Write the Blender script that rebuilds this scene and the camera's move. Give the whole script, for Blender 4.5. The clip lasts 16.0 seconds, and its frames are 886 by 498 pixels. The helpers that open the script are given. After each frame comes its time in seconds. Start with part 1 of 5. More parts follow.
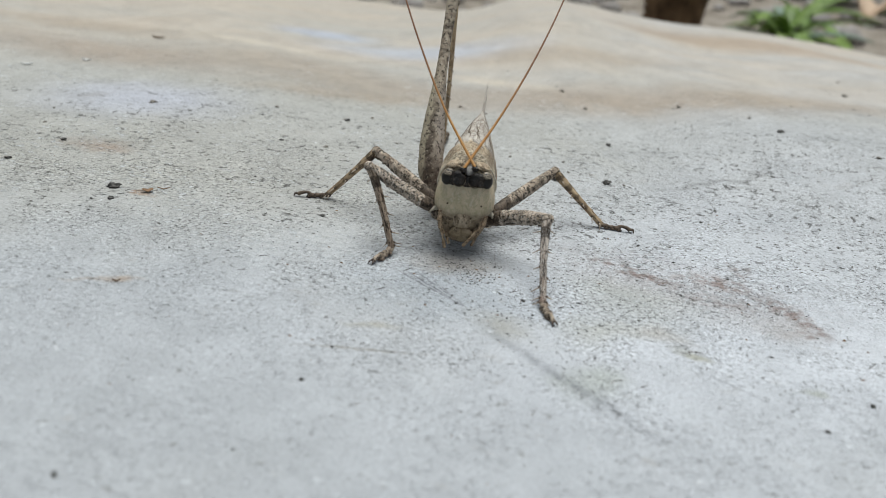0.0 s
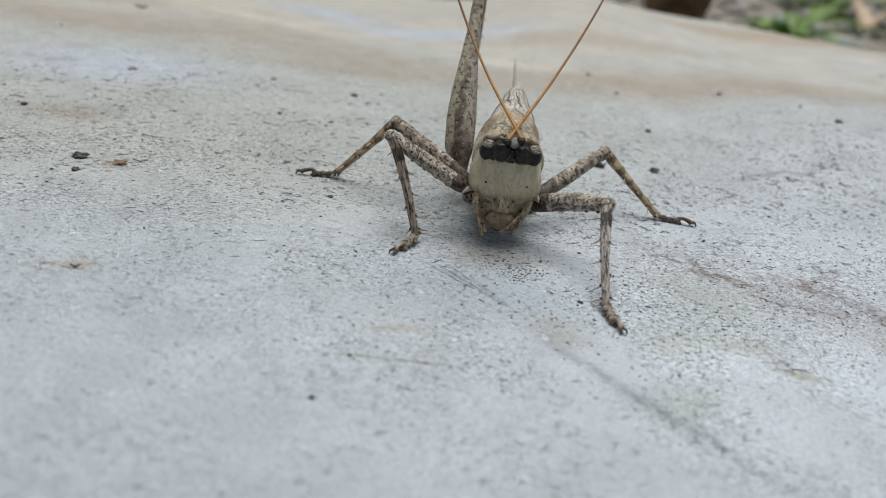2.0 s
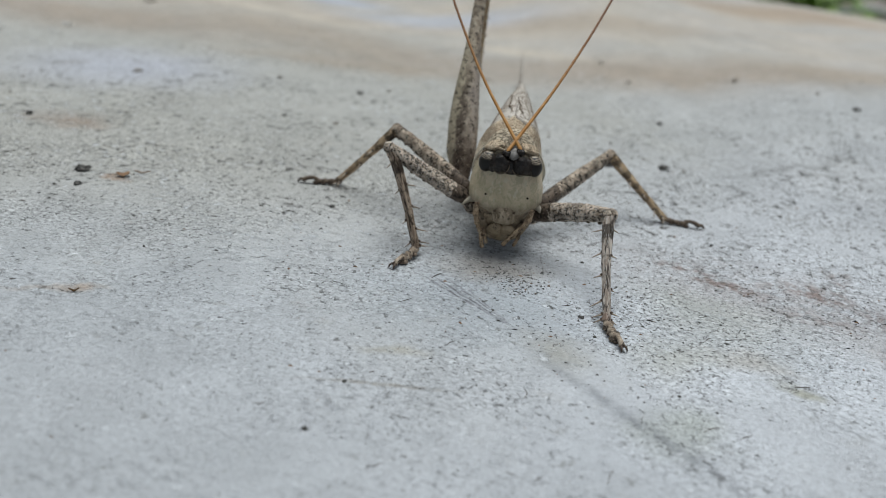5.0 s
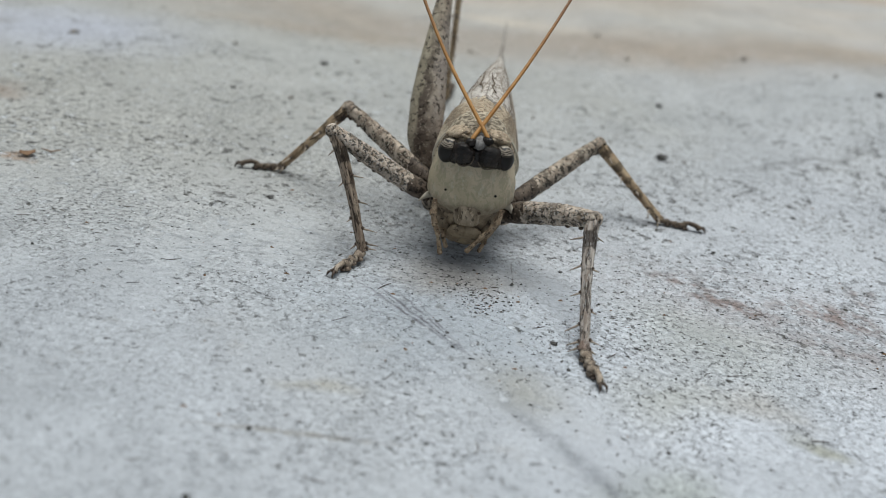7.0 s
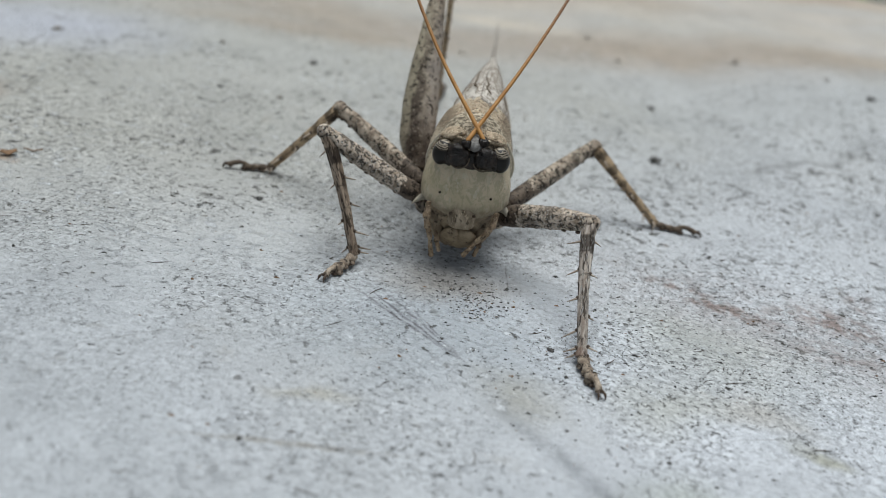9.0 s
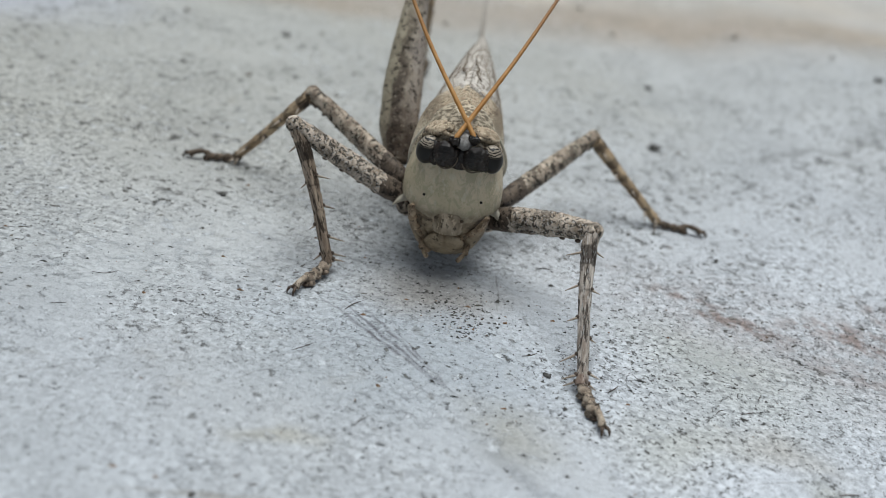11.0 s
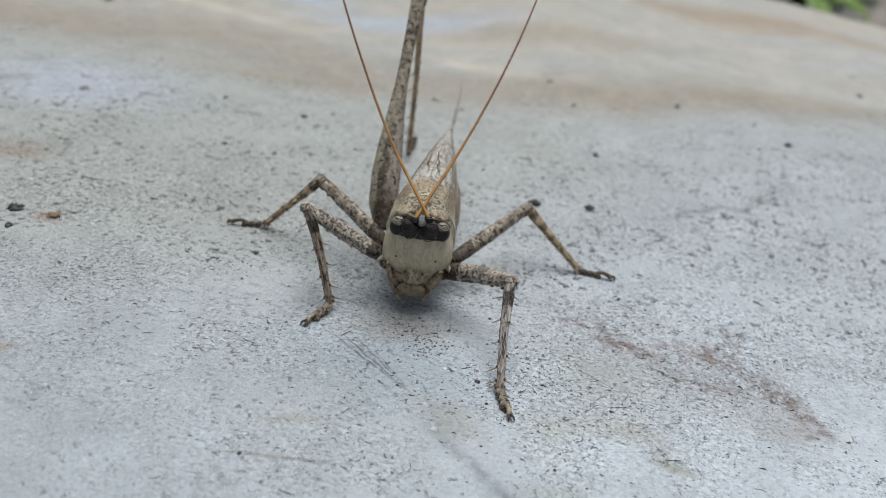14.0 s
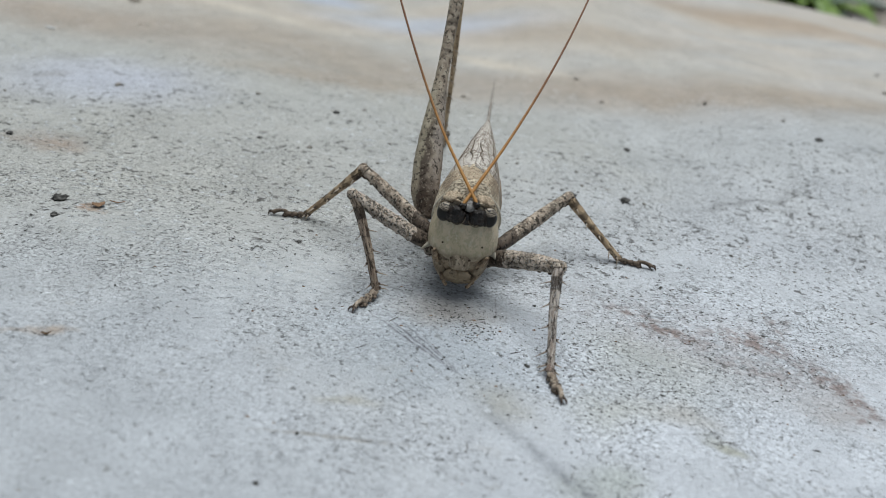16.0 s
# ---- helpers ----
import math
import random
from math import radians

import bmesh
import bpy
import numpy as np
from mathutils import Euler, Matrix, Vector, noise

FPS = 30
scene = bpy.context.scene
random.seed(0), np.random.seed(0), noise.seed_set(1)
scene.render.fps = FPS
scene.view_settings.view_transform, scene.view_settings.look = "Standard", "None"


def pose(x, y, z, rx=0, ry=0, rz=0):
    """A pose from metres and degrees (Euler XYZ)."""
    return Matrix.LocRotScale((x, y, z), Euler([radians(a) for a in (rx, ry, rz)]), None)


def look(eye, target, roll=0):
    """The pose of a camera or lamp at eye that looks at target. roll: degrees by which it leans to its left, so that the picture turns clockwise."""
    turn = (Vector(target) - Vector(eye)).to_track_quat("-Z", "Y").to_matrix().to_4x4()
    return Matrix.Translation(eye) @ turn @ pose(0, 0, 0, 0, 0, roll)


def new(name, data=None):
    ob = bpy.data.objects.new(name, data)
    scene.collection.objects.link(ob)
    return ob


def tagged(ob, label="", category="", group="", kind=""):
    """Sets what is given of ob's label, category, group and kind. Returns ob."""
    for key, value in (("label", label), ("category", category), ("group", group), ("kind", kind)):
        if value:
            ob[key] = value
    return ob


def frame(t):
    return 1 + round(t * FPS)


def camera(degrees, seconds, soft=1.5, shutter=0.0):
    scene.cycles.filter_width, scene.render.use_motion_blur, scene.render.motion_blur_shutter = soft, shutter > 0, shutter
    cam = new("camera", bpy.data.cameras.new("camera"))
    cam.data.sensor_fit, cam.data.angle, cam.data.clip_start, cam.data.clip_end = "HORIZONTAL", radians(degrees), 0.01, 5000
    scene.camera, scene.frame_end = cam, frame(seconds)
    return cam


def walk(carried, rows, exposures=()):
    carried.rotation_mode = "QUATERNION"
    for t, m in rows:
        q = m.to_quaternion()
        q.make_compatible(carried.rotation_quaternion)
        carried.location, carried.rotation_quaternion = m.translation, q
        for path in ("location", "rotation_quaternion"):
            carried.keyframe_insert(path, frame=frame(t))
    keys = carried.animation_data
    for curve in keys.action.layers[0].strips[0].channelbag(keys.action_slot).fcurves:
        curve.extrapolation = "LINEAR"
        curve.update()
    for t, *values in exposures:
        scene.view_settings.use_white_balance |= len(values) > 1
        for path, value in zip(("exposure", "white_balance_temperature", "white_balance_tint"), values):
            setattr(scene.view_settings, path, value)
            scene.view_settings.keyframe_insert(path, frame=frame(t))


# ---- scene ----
cam = camera(56.5, 16.0, soft=0.65)
# a close-up lens: what lies nearer or farther than the insect goes soft
cam.data.dof.use_dof = True
cam.data.dof.aperture_fstop = 38.0
# the lens hunts between the face and the hind thigh: a point on the insect that it holds sharp
focus_point = new("focus_point")
focus_point.empty_display_size = 0.002
cam.data.dof.focus_object = focus_point
PATH = [
    (0, (0.00048, 0.00333, 0.03615), (-0.00074, 0.09341, -0.00727), 6.02),
    (0.5, (-0.00019, 0.00584, 0.03287), (-0.00080, 0.09608, -0.01020), 6.19),
    (1, (0.00028, 0.00791, 0.03092), (0.00005, 0.09835, -0.01176), 6.35),
    (1.5, (-0.00212, 0.01127, 0.02928), (-0.00171, 0.10189, -0.01301), 6.83),
    (2, (-0.00368, 0.01524, 0.02827), (-0.00300, 0.10576, -0.01423), 7.76),
    (2.5, (-0.00399, 0.01662, 0.02846), (-0.00354, 0.10671, -0.01495), 8.11),
    (3, (-0.00326, 0.01830, 0.03028), (-0.00309, 0.10791, -0.01411), 7.90),
    (3.5, (-0.00278, 0.01717, 0.03112), (-0.00355, 0.10643, -0.01396), 6.85),
    (4, (-0.00287, 0.01694, 0.03136), (-0.00436, 0.10589, -0.01430), 6.50),
    (4.2, (-0.00291, 0.01673, 0.03127), (-0.00469, 0.10576, -0.01423), 6.26),
    (6.3, (-0.00081, 0.02327, 0.03094), (-0.00264, 0.11136, -0.01634), 7.29),
    (6.5, (-0.00130, 0.02500, 0.03066), (-0.00304, 0.11293, -0.01694), 7.64),
    (7, (0.00046, 0.02795, 0.02851), (-0.00072, 0.11527, -0.02021), 7.85),
    (7.5, (-0.00002, 0.02910, 0.02770), (-0.00057, 0.11627, -0.02130), 8.17),
    (8, (0.00002, 0.02926, 0.02754), (-0.00005, 0.11644, -0.02145), 8.46),
    (8.5, (-0.00036, 0.02941, 0.02705), (0.00037, 0.11683, -0.02149), 9.24),
    (9, (-0.00018, 0.02898, 0.02802), (0.00048, 0.11651, -0.02033), 8.65),
    (9.2, (-0.00026, 0.02920, 0.02805), (0.00098, 0.11662, -0.02049), 8.90),
    (11.3, (-0.00083, 0.03632, 0.02733), (0.00300, 0.12161, -0.02474), 10.10),
    (11.5, (-0.00070, 0.03698, 0.02653), (0.00287, 0.12240, -0.02535), 9.96),
    (11.7, (0.00079, 0.03724, 0.02735), (0.00399, 0.12321, -0.02363), 10.20),
    (11.9, (0.00106, 0.03655, 0.03227), (0.00509, 0.12184, -0.01979), 10.50),
    (12, (0.00095, 0.03593, 0.03240), (0.00486, 0.12142, -0.01933), 10.42),
    (12.2, (0.00118, 0.03454, 0.03493), (0.00481, 0.12014, -0.01664), 10.43),
    (12.5, (-0.00031, 0.03089, 0.03818), (0.00275, 0.11693, -0.01270), 9.95),
    (12.7, (0.00087, 0.02807, 0.03955), (0.00303, 0.11393, -0.01167), 9.55),
    (13, (0.00279, 0.02426, 0.04033), (0.00479, 0.11063, -0.01002), 9.30),
    (13.5, (0.00206, 0.02080, 0.03935), (0.00322, 0.10722, -0.01096), 8.89),
    (14, (0.00286, 0.01882, 0.04051), (0.00335, 0.10541, -0.00951), 8.64),
    (14.5, (0.00220, 0.01388, 0.04284), (0.00223, 0.10066, -0.00684), 8.47),
    (15, (-0.00001, 0.01267, 0.04215), (-0.00074, 0.09947, -0.00752), 8.19),
    (15.5, (0.00081, 0.01450, 0.04116), (0.00045, 0.10164, -0.00791), 8.24),
    (16, (-0.00022, 0.01744, 0.03837), (-0.00057, 0.10464, -0.01058), 8.22),
]
walk(cam, [(t, look(eye, target, roll)) for t, eye, target, roll in PATH], exposures=[(0.0, -0.10, 6250, 6), (2.0, -0.18, 6150, 6), (3.0, -0.24, 6130, 6), (3.7, -0.33, 6130, 6), (6.5, -0.28, 6130, 6), (8.0, -0.21, 6130, 6), (9.0, -0.23, 6130, 6), (12.0, -0.16, 6050, 6), (12.7, -0.22, 6050, 6), (14.5, -0.28, 6020, 6), (16.0, -0.24, 6020, 6)])

# ---- light: an open overcast sky ----
world = bpy.data.worlds.new("overcast_sky")
scene.world = world
world.use_nodes = True
wn, wl = world.node_tree.nodes, world.node_tree.links
sky = wn.new("ShaderNodeTexSky")
sky.sky_type = "NISHITA"
sky.sun_disc = False
sky.sun_elevation, sky.sun_rotation = radians(78), radians(10)
sky.air_density, sky.dust_density, sky.ozone_density = 1.0, 3.0, 1.0
grey = wn.new("ShaderNodeHueSaturation")
grey.inputs["Saturation"].default_value = 0.3
wl.new(sky.outputs["Color"], grey.inputs["Color"])
wl.new(grey.outputs["Color"], wn["Background"].inputs["Color"])
wn["Background"].inputs["Strength"].default_value = 0.058
sun = new("sun", bpy.data.lights.new("sun", "SUN"))
sun.data.energy, sun.data.angle, sun.data.color = 3.25, radians(50), (1.0, 0.965, 0.92)
sun.matrix_world = look((0.02, 0.20, 0.6), (0.0, 0.08, 0.0))

CM = 0.01


# ---- materials ----
def material(name, rough=0.6, metal=0.0, spec=0.5):
    m = bpy.data.materials.new(name)
    m.use_nodes = True
    b = m.node_tree.nodes["Principled BSDF"]
    b.inputs["Roughness"].default_value = rough
    b.inputs["Metallic"].default_value = metal
    b.inputs["Specular IOR Level"].default_value = spec
    return m, m.node_tree.nodes, m.node_tree.links, b


def noise_tex(nodes, links, vec, scale, detail=4.0, rough=0.55, distort=0.0):
    n = nodes.new("ShaderNodeTexNoise")
    n.inputs["Scale"].default_value = scale
    n.inputs["Detail"].default_value = detail
    n.inputs["Roughness"].default_value = rough
    n.inputs["Distortion"].default_value = distort
    links.new(vec, n.inputs["Vector"])
    return n.outputs["Fac"]


def noise_colour(nodes, links, vec, scale):
    n = nodes.new("ShaderNodeTexNoise")
    n.inputs["Scale"].default_value = scale
    links.new(vec, n.inputs["Vector"])
    return n.outputs["Color"]


def ramp(nodes, links, fac, stops):
    n = nodes.new("ShaderNodeMapRange")
    n.interpolation_type = "SMOOTHSTEP"
    n.inputs["From Min"].default_value, n.inputs["From Max"].default_value = stops[0], stops[1]
    n.inputs["To Min"].default_value, n.inputs["To Max"].default_value = (stops[2], stops[3]) if len(stops) > 2 else (0, 1)
    links.new(fac, n.inputs["Value"])
    return n.outputs["Result"]


def math_node(nodes, links, op, a, b=0.0):
    n = nodes.new("ShaderNodeMath")
    n.operation = op
    for s, v in zip(n.inputs, (a, b)):
        if hasattr(v, "node"):
            links.new(v, s)
        else:
            s.default_value = v
    return n.outputs[0]


def blend(nodes, links, fac, a, b):
    n = nodes.new("ShaderNodeMix")
    n.data_type = "RGBA"
    for s, v in ((n.inputs["Factor"], fac), (n.inputs["A"], a), (n.inputs["B"], b)):
        if hasattr(v, "node"):
            links.new(v, s)
        elif isinstance(v, tuple):
            s.default_value = (*v, 1)
        else:
            s.default_value = v
    return n.outputs["Result"]


def relief(nodes, links, bsdf, height, strength, distance):
    n = nodes.new("ShaderNodeBump")
    n.inputs["Strength"].default_value = strength
    n.inputs["Distance"].default_value = distance
    links.new(height, n.inputs["Height"])
    links.new(n.outputs["Normal"], bsdf.inputs["Normal"])


def place(nodes):
    return nodes.new("ShaderNodeTexCoord").outputs["Object"]


def shifted(nodes, links, vec, loc=(0, 0, 0), scale=(1, 1, 1), turn=0.0):
    n = nodes.new("ShaderNodeMapping")
    n.inputs["Location"].default_value = loc
    n.inputs["Scale"].default_value = scale
    n.inputs["Rotation"].default_value = (0, 0, turn)
    links.new(vec, n.inputs["Vector"])
    return n.outputs["Vector"]


def patch(nodes, links, vec, x, y, rx, ry, turn=0.0, soft=0.5):
    """A soft oval patch: 1 in its middle, 0 outside. Centimetres; turn in degrees."""
    a = shifted(nodes, links, vec, (-x * CM, -y * CM, 0))
    n = nodes.new("ShaderNodeVectorRotate")
    n.rotation_type = "Z_AXIS"
    n.inputs["Angle"].default_value = -radians(turn)
    links.new(a, n.inputs["Vector"])
    b = shifted(nodes, links, n.outputs["Vector"], (0, 0, 0), (1 / (rx * CM), 1 / (ry * CM), 0))
    d = nodes.new("ShaderNodeVectorMath")
    d.operation = "LENGTH"
    links.new(b, d.inputs[0])
    return ramp(nodes, links, d.outputs["Value"], (1 - soft, 1 + soft, 1, 0))


def sheet_material():
    m, nd, ln, b = material("weathered_grey_paint", 0.5, 0.0, 0.45)
    o = place(nd)
    # wobble the coordinates, so that the stains and painted shade have ragged rims
    wob = nd.new("ShaderNodeTexNoise")
    wob.inputs["Scale"].default_value = 160
    wob.inputs["Detail"].default_value = 5
    ln.new(o, wob.inputs["Vector"])
    sub = nd.new("ShaderNodeVectorMath")
    sub.operation = "MULTIPLY_ADD"
    sub.inputs[1].default_value = (0.009, 0.006, 0)
    ln.new(wob.outputs["Color"], sub.inputs[0])
    ln.new(o, sub.inputs[2])
    off = nd.new("ShaderNodeVectorMath")
    off.operation = "SUBTRACT"
    off.inputs[1].default_value = (0.0045, 0.003, 0)
    ln.new(sub.outputs[0], off.inputs[0])
    w = off.outputs[0]
    col = blend(nd, ln, ramp(nd, ln, noise_tex(nd, ln, o, 70, 6), (0.3, 0.7)), (0.46, 0.485, 0.510), (0.56, 0.585, 0.613))
    col = blend(nd, ln, ramp(nd, ln, noise_tex(nd, ln, shifted(nd, ln, o, (1, 4, 0)), 28, 5), (0.45, 0.70, 0.0, 0.6)), col, (0.45, 0.445, 0.40))
    sep = nd.new("ShaderNodeSeparateXYZ")
    ln.new(w, sep.inputs[0])
    # the side away from the rust is a little warmer, and the far half dusty
    warm = math_node(nd, ln, "MULTIPLY", ramp(nd, ln, sep.outputs["X"], (0.06, -0.03, 0.35, 1.0)), ramp(nd, ln, sep.outputs["Y"], (0.062, 0.092)))
    col = blend(nd, ln, math_node(nd, ln, "MULTIPLY", warm, 0.8), col, (0.44, 0.436, 0.395))
    far = ramp(nd, ln, sep.outputs["Y"], (0.118, 0.172))
    dust = math_node(nd, ln, "MULTIPLY", far, ramp(nd, ln, noise_tex(nd, ln, shifted(nd, ln, o, (0, 0, 0), (0.6, 1.5, 1)), 38, 4), (0.25, 0.7, 0.25, 0.9)))
    col = blend(nd, ln, dust, col, (0.56, 0.49, 0.40))
    for x, y, rx, ry, turn, soft, k, c in PATCHES_AND_SHADE + FAR_PATCHES + SMUDGES_AND_SHADE + PALE_BANDS + SPOTS:
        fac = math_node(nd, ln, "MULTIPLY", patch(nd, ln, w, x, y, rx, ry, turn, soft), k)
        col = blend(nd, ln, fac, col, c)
    bent = nd.new("ShaderNodeVectorMath")
    bent.operation = "MULTIPLY_ADD"
    bent.inputs[1].default_value = (0.0007, 0.0005, 0)
    ln.new(noise_colour(nd, ln, o, 700), bent.inputs[0])
    ln.new(shifted(nd, ln, o, (-0.00035, -0.00025, 0)), bent.inputs[2])
    broken = ramp(nd, ln, noise_tex(nd, ln, o, 1100, 4, 0.6), (0.34, 0.54, 0.25, 1.0))
    for x, y, rx, ry, turn, soft, k, c in SCRATCHES + HAIRLINES:
        fac = math_node(nd, ln, "MULTIPLY", math_node(nd, ln, "MULTIPLY", patch(nd, ln, bent.outputs[0], x, y, rx, ry, turn, soft), broken), k)
        col = blend(nd, ln, fac, col, c)
    # rust-violet stains where the paint has worn, broken up by grain
    grain = ramp(nd, ln, noise_tex(nd, ln, o, 900, 3, 0.6), (0.38, 0.62, 0.15, 1.0))
    for x, y, rx, ry, turn, k in RUST_STAINS:
        fac = math_node(nd, ln, "MULTIPLY", math_node(nd, ln, "MULTIPLY", patch(nd, ln, w, x, y, rx, ry, turn, 0.7), grain), k)
        col = blend(nd, ln, fac, col, (0.27, 0.22, 0.205))
    # worn mottling in patches, and soft grey smudges of dirt
    worn = ramp(nd, ln, noise_tex(nd, ln, shifted(nd, ln, o, (6, 2, 0)), 210, 6, 0.6, 0.3), (0.32, 0.68, 0.93, 1.06))
    wear = nd.new("ShaderNodeVectorMath")
    wear.operation = "SCALE"
    ln.new(col, wear.inputs[0])
    ln.new(worn, wear.inputs["Scale"])
    col = wear.outputs[0]
    for scale, lo, hi, k, shift, tone in ((420, 0.60, 0.72, 0.35, 3, (0.28, 0.275, 0.255)), (750, 0.62, 0.70, 0.6, 11, (0.14, 0.135, 0.115)), (260, 0.60, 0.74, 0.3, 17, (0.38, 0.335, 0.27))):
        where = ramp(nd, ln, noise_tex(nd, ln, shifted(nd, ln, o, (shift, 2, 0)), 55, 4, 0.6), (0.40, 0.62, 0.15, 1.0))
        smudge = ramp(nd, ln, noise_tex(nd, ln, shifted(nd, ln, o, (shift, 5, 0), (0.85, 1.1, 1), 0.25), scale, 5, 0.62, 0.3), (lo, hi))
        col = blend(nd, ln, math_node(nd, ln, "MULTIPLY", math_node(nd, ln, "MULTIPLY", smudge, where), k), col, tone)
    # pale flecks, fine grain and dark specks, each strewn unevenly
    near = ramp(nd, ln, sep.outputs["Y"], (0.17, 0.10, 0.3, 1.0))
    fine = noise_tex(nd, ln, o, 3300, 5, 0.72)
    grainy = math_node(nd, ln, "MULTIPLY", ramp(nd, ln, fine, (0.34, 0.66, -0.10, 0.12)), math_node(nd, ln, "MULTIPLY", near, ramp(nd, ln, noise_tex(nd, ln, shifted(nd, ln, o, (8, 8, 0)), 75, 4, 0.6), (0.38, 0.62, 0.5, 1.1))))
    shade = nd.new("ShaderNodeVectorMath")
    shade.operation = "SCALE"
    ln.new(col, shade.inputs[0])
    ln.new(math_node(nd, ln, "ADD", grainy, 1.0), shade.inputs["Scale"])
    col = shade.outputs[0]
    here = ramp(nd, ln, noise_tex(nd, ln, shifted(nd, ln, o, (2, 7, 0)), 85, 4), (0.36, 0.62, 0.15, 1.0))
    fleck = ramp(nd, ln, noise_tex(nd, ln, shifted(nd, ln, o, (0, 0, 0), (0.8, 1.2, 1), 0.4), 1150, 6, 0.74, 0.4), (0.52, 0.67))
    light = math_node(nd, ln, "MULTIPLY", math_node(nd, ln, "MULTIPLY", fleck, near), here)
    col = blend(nd, ln, math_node(nd, ln, "MULTIPLY", light, 0.8), col, (0.80, 0.84, 0.88))
    lots = ramp(nd, ln, noise_tex(nd, ln, shifted(nd, ln, o, (5, 3, 0)), 60, 5, 0.6), (0.45, 0.63, 0.04, 1.0))
    thick = patch(nd, ln, w, 2.7, 8.5, 3.8, 2.7, 10, 0.8)
    thick = math_node(nd, ln, "MAXIMUM", thick, patch(nd, ln, w, -2.4, 8.6, 4.2, 2.2, 0, 0.8))
    thick = math_node(nd, ln, "MAXIMUM", thick, patch(nd, ln, w, 1.2, 6.6, 2.2, 1.2, 0, 0.8))
    thick = math_node(nd, ln, "ADD", math_node(nd, ln, "MULTIPLY", thick, 0.75), 0.3)
    dirty = math_node(nd, ln, "MULTIPLY", thick, ramp(nd, ln, noise_tex(nd, ln, shifted(nd, ln, o, (3, 9, 0)), 95, 4, 0.6), (0.41, 0.56, 0.14, 1.0)))
    lots = math_node(nd, ln, "MULTIPLY", lots, thick)
    some = ramp(nd, ln, noise_tex(nd, ln, shifted(nd, ln, o, (9, 1, 0)), 150, 4, 0.6), (0.45, 0.60, 0.03, 1.0))
    some = math_node(nd, ln, "MULTIPLY", some, thick)
    grains = math_node(nd, ln, "MULTIPLY", ramp(nd, ln, noise_tex(nd, ln, shifted(nd, ln, o, (3, 1, 0)), 3300, 2, 0.5), (0.56, 0.61)), lots)
    col = blend(nd, ln, math_node(nd, ln, "MULTIPLY", grains, 0.2), col, (0.13, 0.125, 0.105))
    specks = math_node(nd, ln, "MULTIPLY", ramp(nd, ln, noise_tex(nd, ln, shifted(nd, ln, o, (4, 8, 0), (0.95, 1.05, 1), 0.5), 1600, 4, 0.66, 0.3), (0.60, 0.65)), some)
    col = blend(nd, ln, math_node(nd, ln, "MULTIPLY", specks, 0.85), col, (0.085, 0.08, 0.065))
    pits = math_node(nd, ln, "MULTIPLY", ramp(nd, ln, noise_tex(nd, ln, shifted(nd, ln, o, (5, 2, 0), (0.95, 1.05, 1), 0.35), 800, 6, 0.74, 0.3), (0.635, 0.69)), lots)
    col = blend(nd, ln, math_node(nd, ln, "MULTIPLY", pits, 0.4), col, (0.12, 0.11, 0.08))
    clumps = math_node(nd, ln, "MULTIPLY", ramp(nd, ln, noise_tex(nd, ln, shifted(nd, ln, o, (1, 6, 0), (0.9, 1.1, 1), 0.4), 430, 8, 0.78, 0.4), (0.64, 0.70)), lots)
    col = blend(nd, ln, math_node(nd, ln, "MULTIPLY", clumps, 0.5), col, (0.14, 0.13, 0.10))
    # embossed grain: its lit pale tops and shaded grey hollows painted into the colour
    emboss = noise_tex(nd, ln, shifted(nd, ln, o, (2, 1, 0), (0.85, 1.15, 1), 0.2), 2700, 4, 0.66, 0.2)
    swing = math_node(nd, ln, "MULTIPLY", ramp(nd, ln, emboss, (0.36, 0.62, -0.24, 0.18)), dirty)
    tone_by = nd.new("ShaderNodeVectorMath")
    tone_by.operation = "SCALE"
    ln.new(col, tone_by.inputs[0])
    ln.new(math_node(nd, ln, "ADD", swing, 1.0), tone_by.inputs["Scale"])
    col = tone_by.outputs[0]
    # short crooked strokes of dirt, left in the grain of the paint
    for scale, width, shift, k, tone in ((2300, 0.085, 9, 0.85, (0.05, 0.048, 0.042)), (1500, 0.065, 2, 0.9, (0.04, 0.038, 0.033)), (900, 0.030, 5, 0.7, (0.06, 0.056, 0.045))):
        wave = math_node(nd, ln, "ABSOLUTE", math_node(nd, ln, "SUBTRACT", noise_tex(nd, ln, shifted(nd, ln, o, (shift, 1, 0)), scale, 3, 0.55, 0.2), 0.5))
        stroke = math_node(nd, ln, "MULTIPLY", ramp(nd, ln, wave, (0.0, width, 1, 0)), ramp(nd, ln, noise_tex(nd, ln, shifted(nd, ln, o, (1, shift, 0)), scale * 1.25, 3, 0.55), (0.585, 0.615)))
        stroke = math_node(nd, ln, "MULTIPLY", stroke, dirty)
        col = blend(nd, ln, math_node(nd, ln, "MULTIPLY", stroke, k), col, tone)
    # beyond the insect the strokes are longer and lie in drifts
    past = math_node(nd, ln, "MULTIPLY", ramp(nd, ln, sep.outputs["Y"], (0.070, 0.088)), ramp(nd, ln, noise_tex(nd, ln, shifted(nd, ln, o, (4, 4, 0), (0.7, 1.3, 1)), 130, 5, 0.62), (0.42, 0.56, 0.12, 1.0)))
    past = math_node(nd, ln, "MULTIPLY", past, ramp(nd, ln, sep.outputs["Y"], (0.15, 0.105)))
    wave = math_node(nd, ln, "ABSOLUTE", math_node(nd, ln, "SUBTRACT", noise_tex(nd, ln, shifted(nd, ln, o, (6, 1, 0), (0.75, 1.15, 1)), 900, 4, 0.6, 0.3), 0.5))
